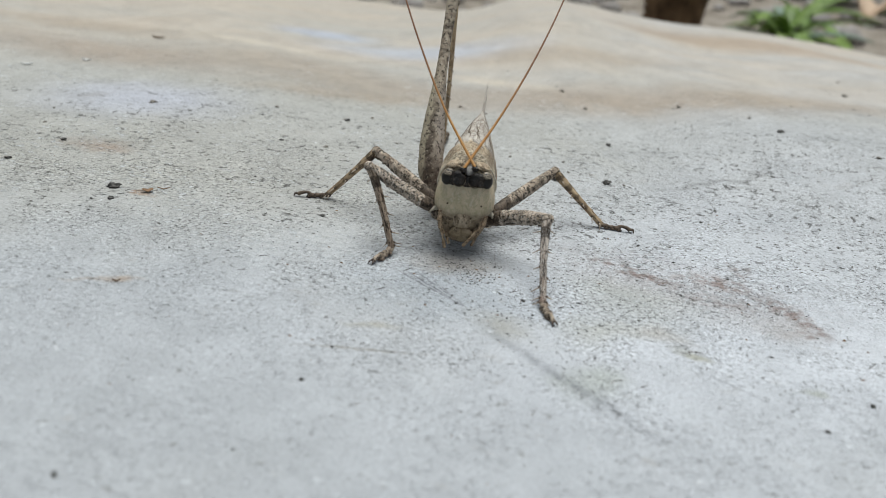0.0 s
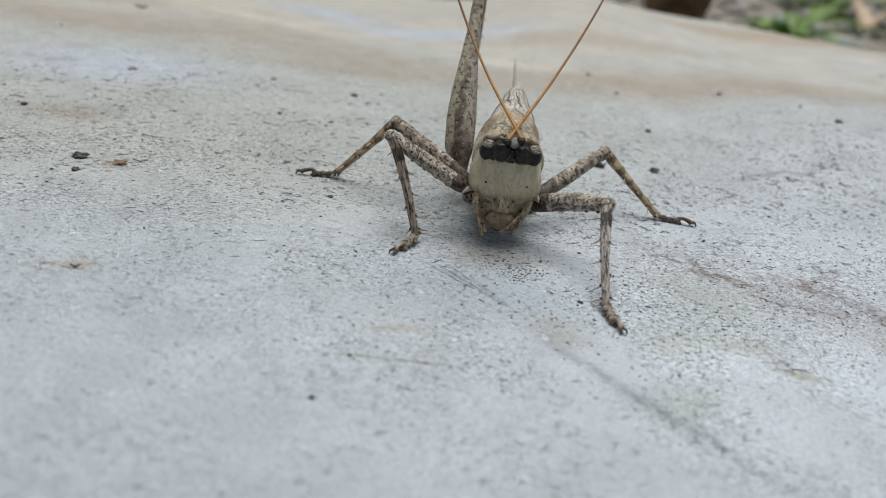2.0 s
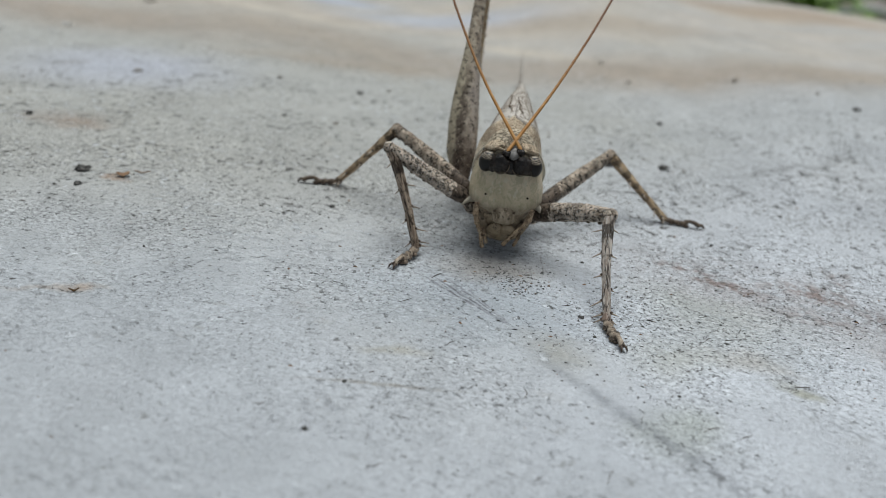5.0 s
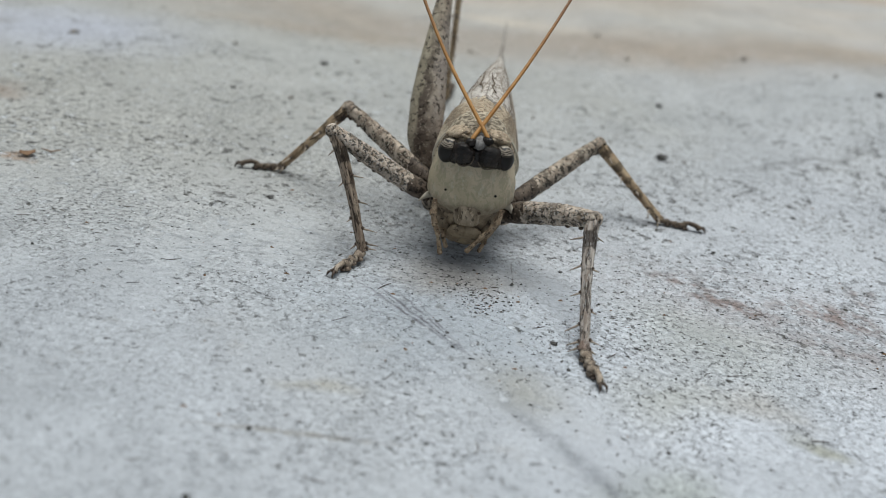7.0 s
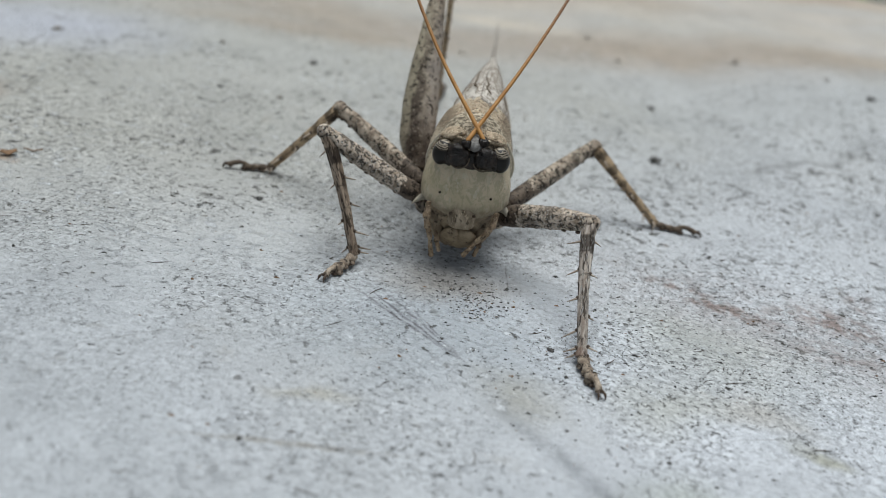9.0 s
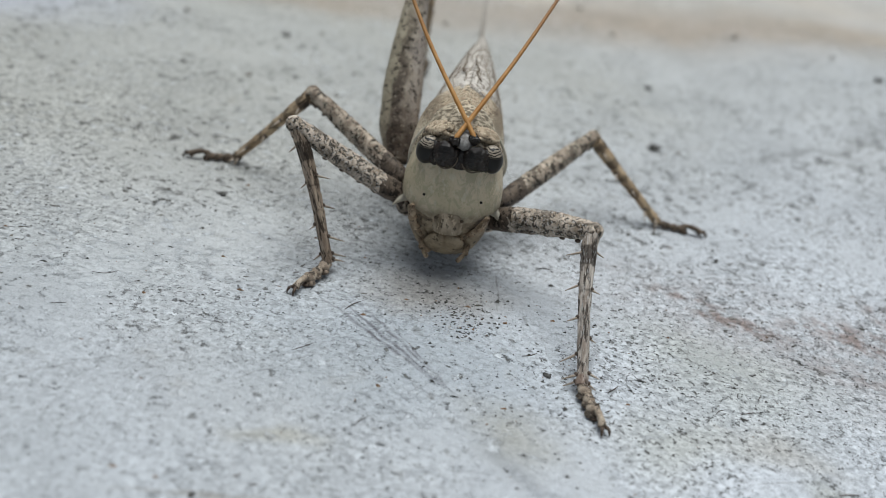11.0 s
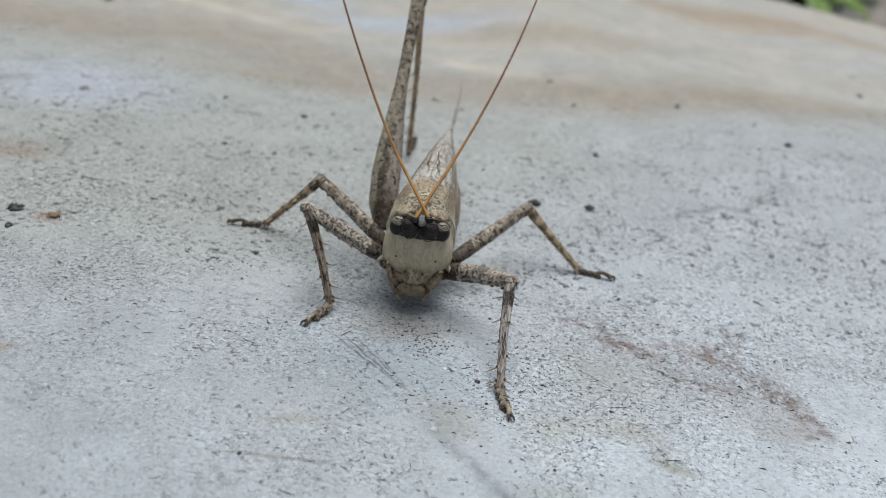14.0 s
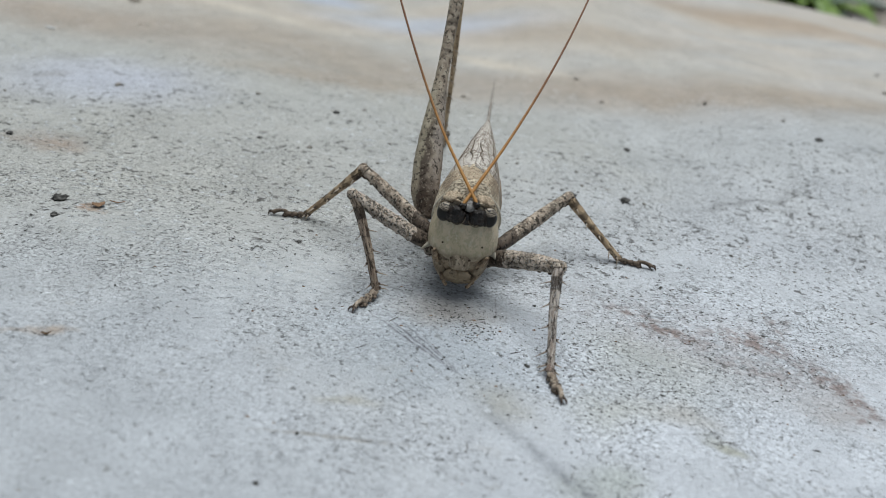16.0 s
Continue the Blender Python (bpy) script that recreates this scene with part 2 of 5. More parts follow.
    stroke = math_node(nd, ln, "MULTIPLY", ramp(nd, ln, wave, (0.01, 0.075, 1, 0)), ramp(nd, ln, noise_tex(nd, ln, shifted(nd, ln, o, (1, 6, 0)), 1000, 3, 0.55), (0.545, 0.575)))
    col = blend(nd, ln, math_node(nd, ln, "MULTIPLY", math_node(nd, ln, "MULTIPLY", stroke, past), 0.95), col, (0.06, 0.057, 0.05))
    chips = math_node(nd, ln, "MULTIPLY", ramp(nd, ln, noise_tex(nd, ln, shifted(nd, ln, o, (7, 3, 0), (0.8, 1.2, 1), 0.2), 900, 7, 0.75, 0.4), (0.63, 0.69)), near)
    col = blend(nd, ln, math_node(nd, ln, "MULTIPLY", chips, 0.9), col, (0.80, 0.83, 0.86))
    ln.new(col, b.inputs["Base Color"])
    ln.new(ramp(nd, ln, noise_tex(nd, ln, o, 200, 4), (0.3, 0.7, 0.40, 0.60)), b.inputs["Roughness"])
    up = math_node(nd, ln, "ADD", math_node(nd, ln, "MULTIPLY", fine, 0.5), math_node(nd, ln, "MULTIPLY", light, 0.5))
    down = math_node(nd, ln, "ADD", pits, math_node(nd, ln, "ADD", specks, math_node(nd, ln, "MULTIPLY", grains, 0.5)))
    up = math_node(nd, ln, "ADD", up, math_node(nd, ln, "MULTIPLY", emboss, 1.2))
    relief(nd, ln, b, math_node(nd, ln, "SUBTRACT", math_node(nd, ln, "ADD", up, noise_tex(nd, ln, o, 800, 5, 0.65)), math_node(nd, ln, "ADD", down, clumps)), 1.0, 0.00014)
    return m


# x, y, half length, half width, turn, softness, strength, colour
PATCHES_AND_SHADE = [
    (2.8, 6.6, 3.2, 1.8, 5, 0.9, 0.85, (0.66, 0.695, 0.745)),
    (0.5, 3.6, 5.5, 2.4, 0, 0.8, 0.5, (0.42, 0.442, 0.468)),
    # wiped blue-grey patch before the head, with the shade there painted in
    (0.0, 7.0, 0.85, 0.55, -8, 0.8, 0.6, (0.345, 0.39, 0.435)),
    (-3.4, 5.0, 3.0, 1.8, 0, 0.9, 0.5, (0.44, 0.465, 0.49)),
    (3.6, 9.2, 2.8, 1.6, 10, 0.9, 0.6, (0.58, 0.612, 0.66)),
    (-0.5, 13.6, 2.6, 0.7, 6, 0.8, 0.5, (0.34, 0.27, 0.20)),
    (3.6, 14.2, 2.6, 0.8, 4, 0.8, 0.55, (0.33, 0.26, 0.19)),
    (-3.0, 14.6, 2.2, 0.8, -8, 0.8, 0.5, (0.36, 0.28, 0.20)),
]
FAR_PATCHES = [
    (-6.6, 14.4, 2.4, 0.7, -12, 0.8, 0.55, (0.33, 0.25, 0.18)),
    (0.4, 14.9, 0.9, 0.3, -20, 0.8, 0.6, (0.70, 0.62, 0.50)),
    (6.4, 21.0, 3.0, 1.2, -12, 0.7, 0.6, (0.40, 0.28, 0.17)),
    (-4.7, 11.7, 1.2, 0.7, 10, 0.9, 0.7, (0.52, 0.55, 0.64)),
    (-0.9, 17.3, 1.8, 0.7, 8, 0.8, 0.55, (0.50, 0.56, 0.68)),
    (-3.2, 18.6, 0.9, 0.6, 0, 0.8, 0.7, (0.48, 0.54, 0.66)),
    (-3.31, 8.41, 0.12, 0.07, 20, 0.6, 0.7, (0.34, 0.20, 0.10)),
    (-4.4, 9.7, 0.35, 0.16, 0, 0.9, 0.5, (0.34, 0.22, 0.14)),
]
SMUDGES_AND_SHADE = [
    (1.75, 7.15, 0.5, 0.3, -30, 0.9, 0.35, (0.30, 0.30, 0.20)),
    (0.55, 6.4, 0.25, 0.16, -30, 0.9, 0.5, (0.30, 0.28, 0.21)),
    (1.35, 6.55, 0.30, 0.22, 20, 0.9, 0.35, (0.30, 0.29, 0.18)),
    (1.9, 6.6, 0.25, 0.12, 0, 0.9, 0.4, (0.30, 0.25, 0.16)),
    (1.25, 5.75, 0.25, 0.2, 0, 0.9, 0.35, (0.34, 0.38, 0.28)),
    # brown smear under the mouth, strengthened to paint in the head's shade
    (0.08, 7.52, 0.36, 0.17, 0, 0.9, 0.55, (0.27, 0.225, 0.17)),
    (0.95, 5.80, 0.9, 0.06, -44, 0.9, 0.12, (0.17, 0.18, 0.20)),
    (2.35, 7.30, 0.75, 0.28, -25, 0.9, 0.18, (0.36, 0.30, 0.25)),
]
PALE_BANDS = [
    (3.15, 7.0, 0.30, 0.22, -35, 0.9, 0.32, (0.30, 0.235, 0.19)),
    (-5.05, 12.1, 0.5, 0.25, 15, 0.8, 0.35, (0.62, 0.64, 0.70)),
    (-4.35, 11.75, 0.45, 0.2, -10, 0.8, 0.3, (0.60, 0.62, 0.69)),
    (-5.3, 11.6, 0.25, 0.15, 30, 0.9, 0.5, (0.27, 0.26, 0.25)),
    (-1.8, 13.1, 1.6, 0.22, 5, 0.9, 0.6, (0.40, 0.335, 0.26)),
    (2.8, 14.0, 1.8, 0.35, -2, 0.9, 0.6, (0.41, 0.34, 0.265)),
    (5.6, 14.4, 1.6, 0.4, -4, 0.9, 0.6, (0.42, 0.345, 0.26)),
    (1.7, 16.8, 2.0, 0.5, 3, 0.8, 0.6, (0.42, 0.35, 0.27)),
]
SPOTS = [
    (-4.2, 16.2, 1.5, 0.22, -18, 0.8, 0.7, (0.64, 0.58, 0.48)),
    (-7.6, 16.5, 2.2, 0.5, -8, 0.8, 0.6, (0.40, 0.33, 0.25)),
    (3.05, 5.95, 0.13, 0.06, 10, 0.9, 0.5, (0.26, 0.28, 0.19)),
    (2.15, 6.35, 0.12, 0.06, -20, 0.9, 0.6, (0.26, 0.25, 0.14)),
    (-0.55, 6.25, 0.16, 0.06, 20, 0.9, 0.45, (0.36, 0.33, 0.24)),
    (-2.9, 6.50, 0.16, 0.04, 5, 0.9, 0.6, (0.38, 0.27, 0.17)),
    (3.3, 10.65, 0.75, 0.05, 25, 0.9, 0.5, (0.2, 0.2, 0.2)),
]
# thin scratches and hairlines, same columns
SCRATCHES = [
    (0.62, 6.14, 0.30, 0.042, -41, 0.9, 0.35, (0.14, 0.15, 0.17)),
    (1.02, 5.74, 0.34, 0.042, -44, 0.9, 0.45, (0.12, 0.13, 0.15)),
    (1.42, 5.36, 0.32, 0.04, -46, 0.9, 0.35, (0.14, 0.15, 0.17)),
    (2.35, 5.95, 0.30, 0.014, -38, 0.9, 0.45, (0.15, 0.16, 0.18)),
    (-0.55, 5.85, 0.42, 0.016, 3, 0.9, 0.6, (0.22, 0.19, 0.14)),
    (-0.20, 7.05, 0.36, 0.010, -40, 0.9, 0.95, (0.16, 0.16, 0.18)),
    (-0.12, 7.03, 0.36, 0.009, -44, 0.9, 0.95, (0.15, 0.15, 0.17)),
]
HAIRLINES = [
    (-0.05, 7.02, 0.32, 0.009, -48, 0.9, 0.9, (0.16, 0.16, 0.18)),
    (0.02, 6.98, 0.26, 0.008, -52, 0.9, 0.8, (0.18, 0.18, 0.20)),
    (0.475, 7.70, 0.006, 0.17, 0, 0.8, 0.75, (0.16, 0.15, 0.14)),
    (-0.75, 6.62, 0.18, 0.004, 38, 0.9, 0.6, (0.18, 0.18, 0.18)),
    (-1.6, 6.5, 0.25, 0.005, 30, 0.9, 0.5, (0.2, 0.2, 0.2)),
    (1.9, 6.4, 0.22, 0.005, 12, 0.9, 0.5, (0.2, 0.2, 0.2)),
]
RUST_STAINS = [
    (1.60, 7.93, 0.26, 0.05, -22, 0.9),
    (2.00, 7.74, 0.28, 0.11, -34, 1.0),
    (2.52, 7.80, 0.20, 0.10, 0, 0.7),
    (2.79, 7.72, 0.19, 0.13, 20, 1.0),
    (3.04, 8.08, 0.17, 0.09, -40, 0.8),
    (2.52, 7.30, 0.30, 0.12, 10, 0.5),
    (3.15, 7.36, 0.28, 0.14, -50, 0.8),
    (3.36, 7.12, 0.28, 0.15, -50, 1.0),
    (3.32, 6.90, 0.14, 0.09, -20, 0.8),
    (2.3, 7.72, 1.3, 0.45, -12, 0.30),
]


def mottled_material(name, pale, mid, dark, scale=1300.0, amount=0.5, rough=0.6, bump=0.00005, blotch=0.35, stretch=(1, 1, 1), grain=0.65, zones=(), spec=0.25, rings=()):
    """Insect cuticle: pale ground, brown clouds, dark flecks and pale grains at three sizes."""
    m, nd, ln, b = material(name, rough, 0.0, spec)
    at = place(nd)
    o = shifted(nd, ln, at, (0, 0, 0), stretch)
    col = blend(nd, ln, ramp(nd, ln, noise_tex(nd, ln, o, scale, 5, 0.65), (0.36, 0.62)), pale, mid)
    big = ramp(nd, ln, noise_tex(nd, ln, o, scale * 0.28, 4, 0.6), (0.52, 0.62))
    col = blend(nd, ln, math_node(nd, ln, "MULTIPLY", big, blotch), col, dark)
    # patches of another colour with ragged rims: middle, half sizes, softness, strength, colour
    for mid_at, half, soft, k, c in zones:
        wob = nd.new("ShaderNodeVectorMath")
        wob.operation = "MULTIPLY_ADD"
        wob.inputs[1].default_value = (0.0011, 0.0011, 0.0011)
        ln.new(noise_colour(nd, ln, at, 900), wob.inputs[0])
        ln.new(shifted(nd, ln, at, tuple(-0.00055 - q * CM for q in mid_at)), wob.inputs[2])
        d = nd.new("ShaderNodeVectorMath")
        d.operation = "LENGTH"
        ln.new(shifted(nd, ln, wob.outputs[0], (0, 0, 0), tuple(1 / (q * CM) for q in half)), d.inputs[0])
        fac = ramp(nd, ln, d.outputs["Value"], (1 - soft, 1 + soft, 1, 0))
        col = blend(nd, ln, math_node(nd, ln, "MULTIPLY", fac, k), col, c)
    # ragged rings round a limb: from and to along its z, strength, colour
    if rings:
        sep = nd.new("ShaderNodeSeparateXYZ")
        ln.new(at, sep.inputs[0])
        along = math_node(nd, ln, "ADD", sep.outputs["Z"], math_node(nd, ln, "MULTIPLY", math_node(nd, ln, "SUBTRACT", noise_tex(nd, ln, at, 1500, 3), 0.5), 0.0012))
        for z0, z1, k, c in rings:
            fac = math_node(nd, ln, "MULTIPLY", ramp(nd, ln, along, ((z0 - 0.015) * CM, (z0 + 0.015) * CM)), ramp(nd, ln, along, ((z1 - 0.015) * CM, (z1 + 0.015) * CM, 1, 0)))
            col = blend(nd, ln, math_node(nd, ln, "MULTIPLY", fac, k), col, c)
    fl = ramp(nd, ln, noise_tex(nd, ln, o, scale * 1.7, 4, 0.65, 0.3), (0.63 - amount * 0.18, 0.69 - amount * 0.18))
    col = blend(nd, ln, math_node(nd, ln, "MULTIPLY", fl, 0.85), col, dark)
    tiny = ramp(nd, ln, noise_tex(nd, ln, o, scale * 4.0, 2, 0.5), (0.58, 0.66))
    col = blend(nd, ln, math_node(nd, ln, "MULTIPLY", tiny, grain), col, tuple(min(0.85, c * 1.55) for c in pale))
    ln.new(col, b.inputs["Base Color"])
    relief(nd, ln, b, math_node(nd, ln, "SUBTRACT", noise_tex(nd, ln, o, scale * 3, 4, 0.65), math_node(nd, ln, "MULTIPLY", fl, 0.4)), 0.7, bump)
    return m


def plain_material(name, a, c, scale, rough=0.5, spec=0.4, bump=0.00003):
    m, nd, ln, b = material(name, rough, 0.0, spec)
    o = place(nd)
    f = noise_tex(nd, ln, o, scale, 5)
    ln.new(blend(nd, ln, ramp(nd, ln, f, (0.3, 0.7)), a, c), b.inputs["Base Color"])
    relief(nd, ln, b, noise_tex(nd, ln, o, scale * 4, 3), 0.4, bump)
    return m


def eye_material():
    m, nd, ln, b = material("striped_dark_eye", 0.3, 0.0, 0.3)
    o = place(nd)
    sep = nd.new("ShaderNodeSeparateXYZ")
    ln.new(o, sep.inputs[0])
    w = nd.new("ShaderNodeTexWave")
    w.wave_type, w.bands_direction = "BANDS", "Z"
    w.inputs["Scale"].default_value = 2500
    w.inputs["Distortion"].default_value = 6.5
    w.inputs["Detail"].default_value = 2
    w.inputs["Detail Scale"].default_value = 1.2
    ln.new(o, w.inputs["Vector"])
    top = ramp(nd, ln, sep.outputs["Z"], (0.00028, 0.00048))
    fac = math_node(nd, ln, "MULTIPLY", math_node(nd, ln, "MULTIPLY", top, ramp(nd, ln, noise_tex(nd, ln, o, 2400, 3), (0.3, 0.6, 0.45, 1.0))), ramp(nd, ln, w.outputs["Fac"], (0.18, 0.5)))
    ln.new(blend(nd, ln, fac, (0.006, 0.005, 0.004), (0.38, 0.33, 0.26)), b.inputs["Base Color"])
    return m


def antenna_material():
    """Orange-brown at the root, darkening to red-brown along the feeler."""
    m, nd, ln, b = material("orange_brown_antenna", 0.5, 0.0, 0.35)
    o = place(nd)
    col = blend(nd, ln, ramp(nd, ln, noise_tex(nd, ln, o, 900, 5), (0.3, 0.7)), (0.36, 0.170, 0.042), (0.48, 0.250, 0.075))
    run = nd.new("ShaderNodeVectorMath")
    run.operation = "LENGTH"
    ln.new(o, run.inputs[0])
    col = blend(nd, ln, ramp(nd, ln, run.outputs["Value"], (0.005, 0.017, 0.0, 0.95)), col, (0.19, 0.088, 0.045))
    ln.new(col, b.inputs["Base Color"])
    relief(nd, ln, b, noise_tex(nd, ln, o, 3600, 3), 0.4, 0.00003)
    return m


def head_material():
    """Cream face with a faint green mottle, a black band between the eyes and a speckled crown."""
    m, nd, ln, b = material("cream_face", 0.5, 0.0, 0.4)
    o = place(nd)
    sep = nd.new("ShaderNodeSeparateXYZ")
    ln.new(o, sep.inputs[0])
    run = shifted(nd, ln, o, (0, 0, 0), (1, 1, 0.6))
    col = blend(nd, ln, ramp(nd, ln, noise_tex(nd, ln, o, 480, 4, 0.6), (0.38, 0.62)), (0.52, 0.445, 0.30), (0.63, 0.535, 0.385))
    col = blend(nd, ln, math_node(nd, ln, "MULTIPLY", ramp(nd, ln, noise_tex(nd, ln, run, 2100, 5, 0.68, 0.8), (0.47, 0.58)), 0.5), col, (0.325, 0.31, 0.185))
    col = blend(nd, ln, math_node(nd, ln, "MULTIPLY", ramp(nd, ln, noise_tex(nd, ln, shifted(nd, ln, run, (3, 1, 2)), 2300, 4, 0.6), (0.56, 0.66)), 0.5), col, (0.62, 0.58, 0.46))
    # crown, mottled brown
    wob = math_node(nd, ln, "MULTIPLY", math_node(nd, ln, "SUBTRACT", noise_tex(nd, ln, o, 900, 3), 0.5), 0.0005)
    z = math_node(nd, ln, "ADD", sep.outputs["Z"], wob)
    crown = ramp(nd, ln, z, (0.0028, 0.0030))
    mot = blend(nd, ln, ramp(nd, ln, noise_tex(nd, ln, o, 3000, 5, 0.7), (0.42, 0.60)), (0.15, 0.115, 0.07), (0.66, 0.575, 0.43))
    col = blend(nd, ln, crown, col, mot)
    band = math_node(nd, ln, "MULTIPLY", ramp(nd, ln, z, (0.00192, 0.00202)), ramp(nd, ln, z, (0.0028, 0.0030, 1, 0)))
    col = blend(nd, ln, band, col, (0.008, 0.007, 0.006))
    low = ramp(nd, ln, math_node(nd, ln, "ADD", z, math_node(nd, ln, "MULTIPLY", math_node(nd, ln, "SUBTRACT", noise_tex(nd, ln, o, 1500, 3), 0.5), 0.0008)), (-0.0003, -0.0012))
    col = blend(nd, ln, math_node(nd, ln, "MULTIPLY", low, 0.8), col, blend(nd, ln, ramp(nd, ln, noise_tex(nd, ln, run, 1900, 4, 0.65), (0.40, 0.60)), (0.21, 0.165, 0.11), (0.40, 0.325, 0.23)))
    ln.new(col, b.inputs["Base Color"])
    relief(nd, ln, b, noise_tex(nd, ln, o, 3400, 5, 0.72), 1.0, 0.00013)
    return m


SHEET = sheet_material()
PALE = mottled_material("pale_speckled_cuticle", (0.74, 0.64, 0.53), (0.34, 0.27, 0.20), (0.009, 0.007, 0.005), 2300, 0.70, bump=0.00018, blotch=0.55, grain=0.5)
DARKLEG = mottled_material("brown_speckled_cuticle", (0.60, 0.505, 0.40), (0.20, 0.15, 0.11), (0.010, 0.008, 0.006), 1600, 0.72, bump=0.00014, blotch=0.65, grain=0.5)
DARKBAND = (0.022, 0.016, 0.012)
TIBIA = mottled_material("dark_ringed_tan_cuticle", (0.52, 0.40, 0.26), (0.29, 0.205, 0.125), (0.03, 0.021, 0.014), 1300, 0.35, bump=0.00008, blotch=0.5, stretch=(1.3, 1.3, 0.3), grain=0.4, rings=(
    (-0.05, 0.02, 0.5, DARKBAND), (0.05, 0.12, 0.7, DARKBAND), (0.20, 0.265, 0.65, DARKBAND), (0.35, 0.40, 0.65, DARKBAND), (0.50, 0.54, 0.6, DARKBAND), (0.64, 0.67, 0.5, DARKBAND), (0.77, 0.90, 0.8, DARKBAND)))
SHINRINGS = ((0.10, 0.235, 0.8, DARKBAND), (0.36, 0.385, 0.5, DARKBAND), (0.52, 0.54, 0.5, DARKBAND), (0.83, 0.95, 0.5, (0.16, 0.075, 0.04)))
PALESHIN = mottled_material("streaked_pale_cuticle", (0.66, 0.60, 0.53), (0.27, 0.22, 0.18), (0.025, 0.018, 0.013), 2300, 0.62, bump=0.00014, blotch=0.6, stretch=(1.3, 1.3, 0.22), grain=0.4, rings=SHINRINGS)
BROWNSHIN = mottled_material("streaked_brown_cuticle", (0.46, 0.37, 0.28), (0.20, 0.15, 0.11), (0.020, 0.014, 0.010), 2300, 0.62, bump=0.00014, blotch=0.6, stretch=(1.3, 1.3, 0.22), grain=0.3, rings=SHINRINGS)
HIND = mottled_material("grey_mottled_femur", (0.46, 0.40, 0.31), (0.25, 0.20, 0.15), (0.03, 0.022, 0.016), 1500, 0.50, bump=0.00012, blotch=0.6, grain=0.35, zones=(
    ((-0.14, 0.40, 0.60), (0.10, 0.75, 0.75), 0.6, 0.6, (0.40, 0.36, 0.255)),
    ((0.12, 0.40, 0.60), (0.12, 0.75, 0.80), 0.4, 0.75, (0.40, 0.355, 0.315)),
    ((-0.055, 0.14, 0.36), (0.040, 0.50, 0.46), 0.4, 0.85, (0.075, 0.055, 0.042)),
    ((-0.02, 0.05, 0.20), (0.085, 0.22, 0.24), 0.4, 0.6, (0.085, 0.062, 0.048)),
    ((-0.05, 0.42, 0.78), (0.030, 0.20, 0.22), 0.4, 0.6, (0.11, 0.085, 0.06)),
    ((0.03, 0.62, 1.05), (0.035, 0.12, 0.14), 0.3, 0.4, (0.12, 0.10, 0.08)),
    ((0.05, -0.03, 0.06), (0.20, 0.25, 0.16), 0.5, 0.6, (0.09, 0.065, 0.05)),
))
TAIL = mottled_material("grey_tail_blade", (0.40, 0.37, 0.33), (0.27, 0.24, 0.205), (0.08, 0.06, 0.045), 700, 0.0, blotch=0.3, grain=0.15)
def wing_material():
    """Pale matt wing, whiter along the ridge, with a net of crooked brown veins."""
    m, nd, ln, b = material("pale_netted_wing", 0.85, 0.0, 0.1)
    o = place(nd)
    col = blend(nd, ln, ramp(nd, ln, noise_tex(nd, ln, o, 900, 5, 0.65), (0.36, 0.64)), (0.27, 0.23, 0.18), (0.42, 0.375, 0.315))
    sep = nd.new("ShaderNodeSeparateXYZ")
    ln.new(o, sep.inputs[0])
    ridge = ramp(nd, ln, math_node(nd, ln, "ADD", sep.outputs["Z"], math_node(nd, ln, "MULTIPLY", noise_tex(nd, ln, o, 700, 4), 0.0008)), (-0.0012, 0.0010))
    col = blend(nd, ln, math_node(nd, ln, "MULTIPLY", ridge, 0.85), col, (0.66, 0.625, 0.57))
    warp = nd.new("ShaderNodeVectorMath")
    warp.operation = "MULTIPLY_ADD"
    warp.inputs[1].default_value = (0.0019, 0.0019, 0.0019)
    ln.new(noise_colour(nd, ln, o, 1400), warp.inputs[0])
    ln.new(shifted(nd, ln, o, (0, 0, 0), (1.0, 0.42, 0.8)), warp.inputs[2])
    cells = nd.new("ShaderNodeTexVoronoi")
    cells.feature = "DISTANCE_TO_EDGE"
    cells.inputs["Scale"].default_value = 1450
    ln.new(warp.outputs[0], cells.inputs["Vector"])
    net = ramp(nd, ln, cells.outputs["Distance"], (0.04, 0.17, 1, 0))
    part_of = ramp(nd, ln, noise_tex(nd, ln, o, 900, 3), (0.40, 0.54, 0.05, 1.0))
    net = math_node(nd, ln, "MULTIPLY", net, part_of)
    col = blend(nd, ln, math_node(nd, ln, "MULTIPLY", net, 0.75), col, (0.15, 0.11, 0.08))
    ln.new(col, b.inputs["Base Color"])
    relief(nd, ln, b, math_node(nd, ln, "ADD", noise_tex(nd, ln, o, 2500, 4), net), 0.6, 0.00006)
    return m


WING = wing_material()
PRONOTUM = mottled_material("speckled_brown_pronotum", (0.63, 0.515, 0.375), (0.40, 0.298, 0.20), (0.06, 0.045, 0.03), 3000, 0.46, bump=0.00015, blotch=0.35, grain=0.8, zones=(
    ((0.0, 0.10, 0.32), (0.20, 0.10, 0.12), 0.6, 0.65, (0.64, 0.56, 0.42)),
    ((-0.205, -0.05, 0.16), (0.055, 0.36, 0.13), 0.6, 0.6, (0.16, 0.12, 0.085)),
    ((0.205, -0.05, 0.16), (0.055, 0.36, 0.13), 0.6, 0.6, (0.16, 0.12, 0.085)),
    ((-0.30, -0.25, -0.10), (0.09, 0.2, 0.25), 0.6, 0.7, (0.60, 0.54, 0.42)),
    ((0.30, -0.25, -0.10), (0.09, 0.2, 0.25), 0.6, 0.7, (0.60, 0.54, 0.42)),
))
ABDOMEN = mottled_material("tan_abdomen", (0.42, 0.31, 0.21), (0.29, 0.21, 0.14), (0.07, 0.05, 0.035), 800, 0.3)
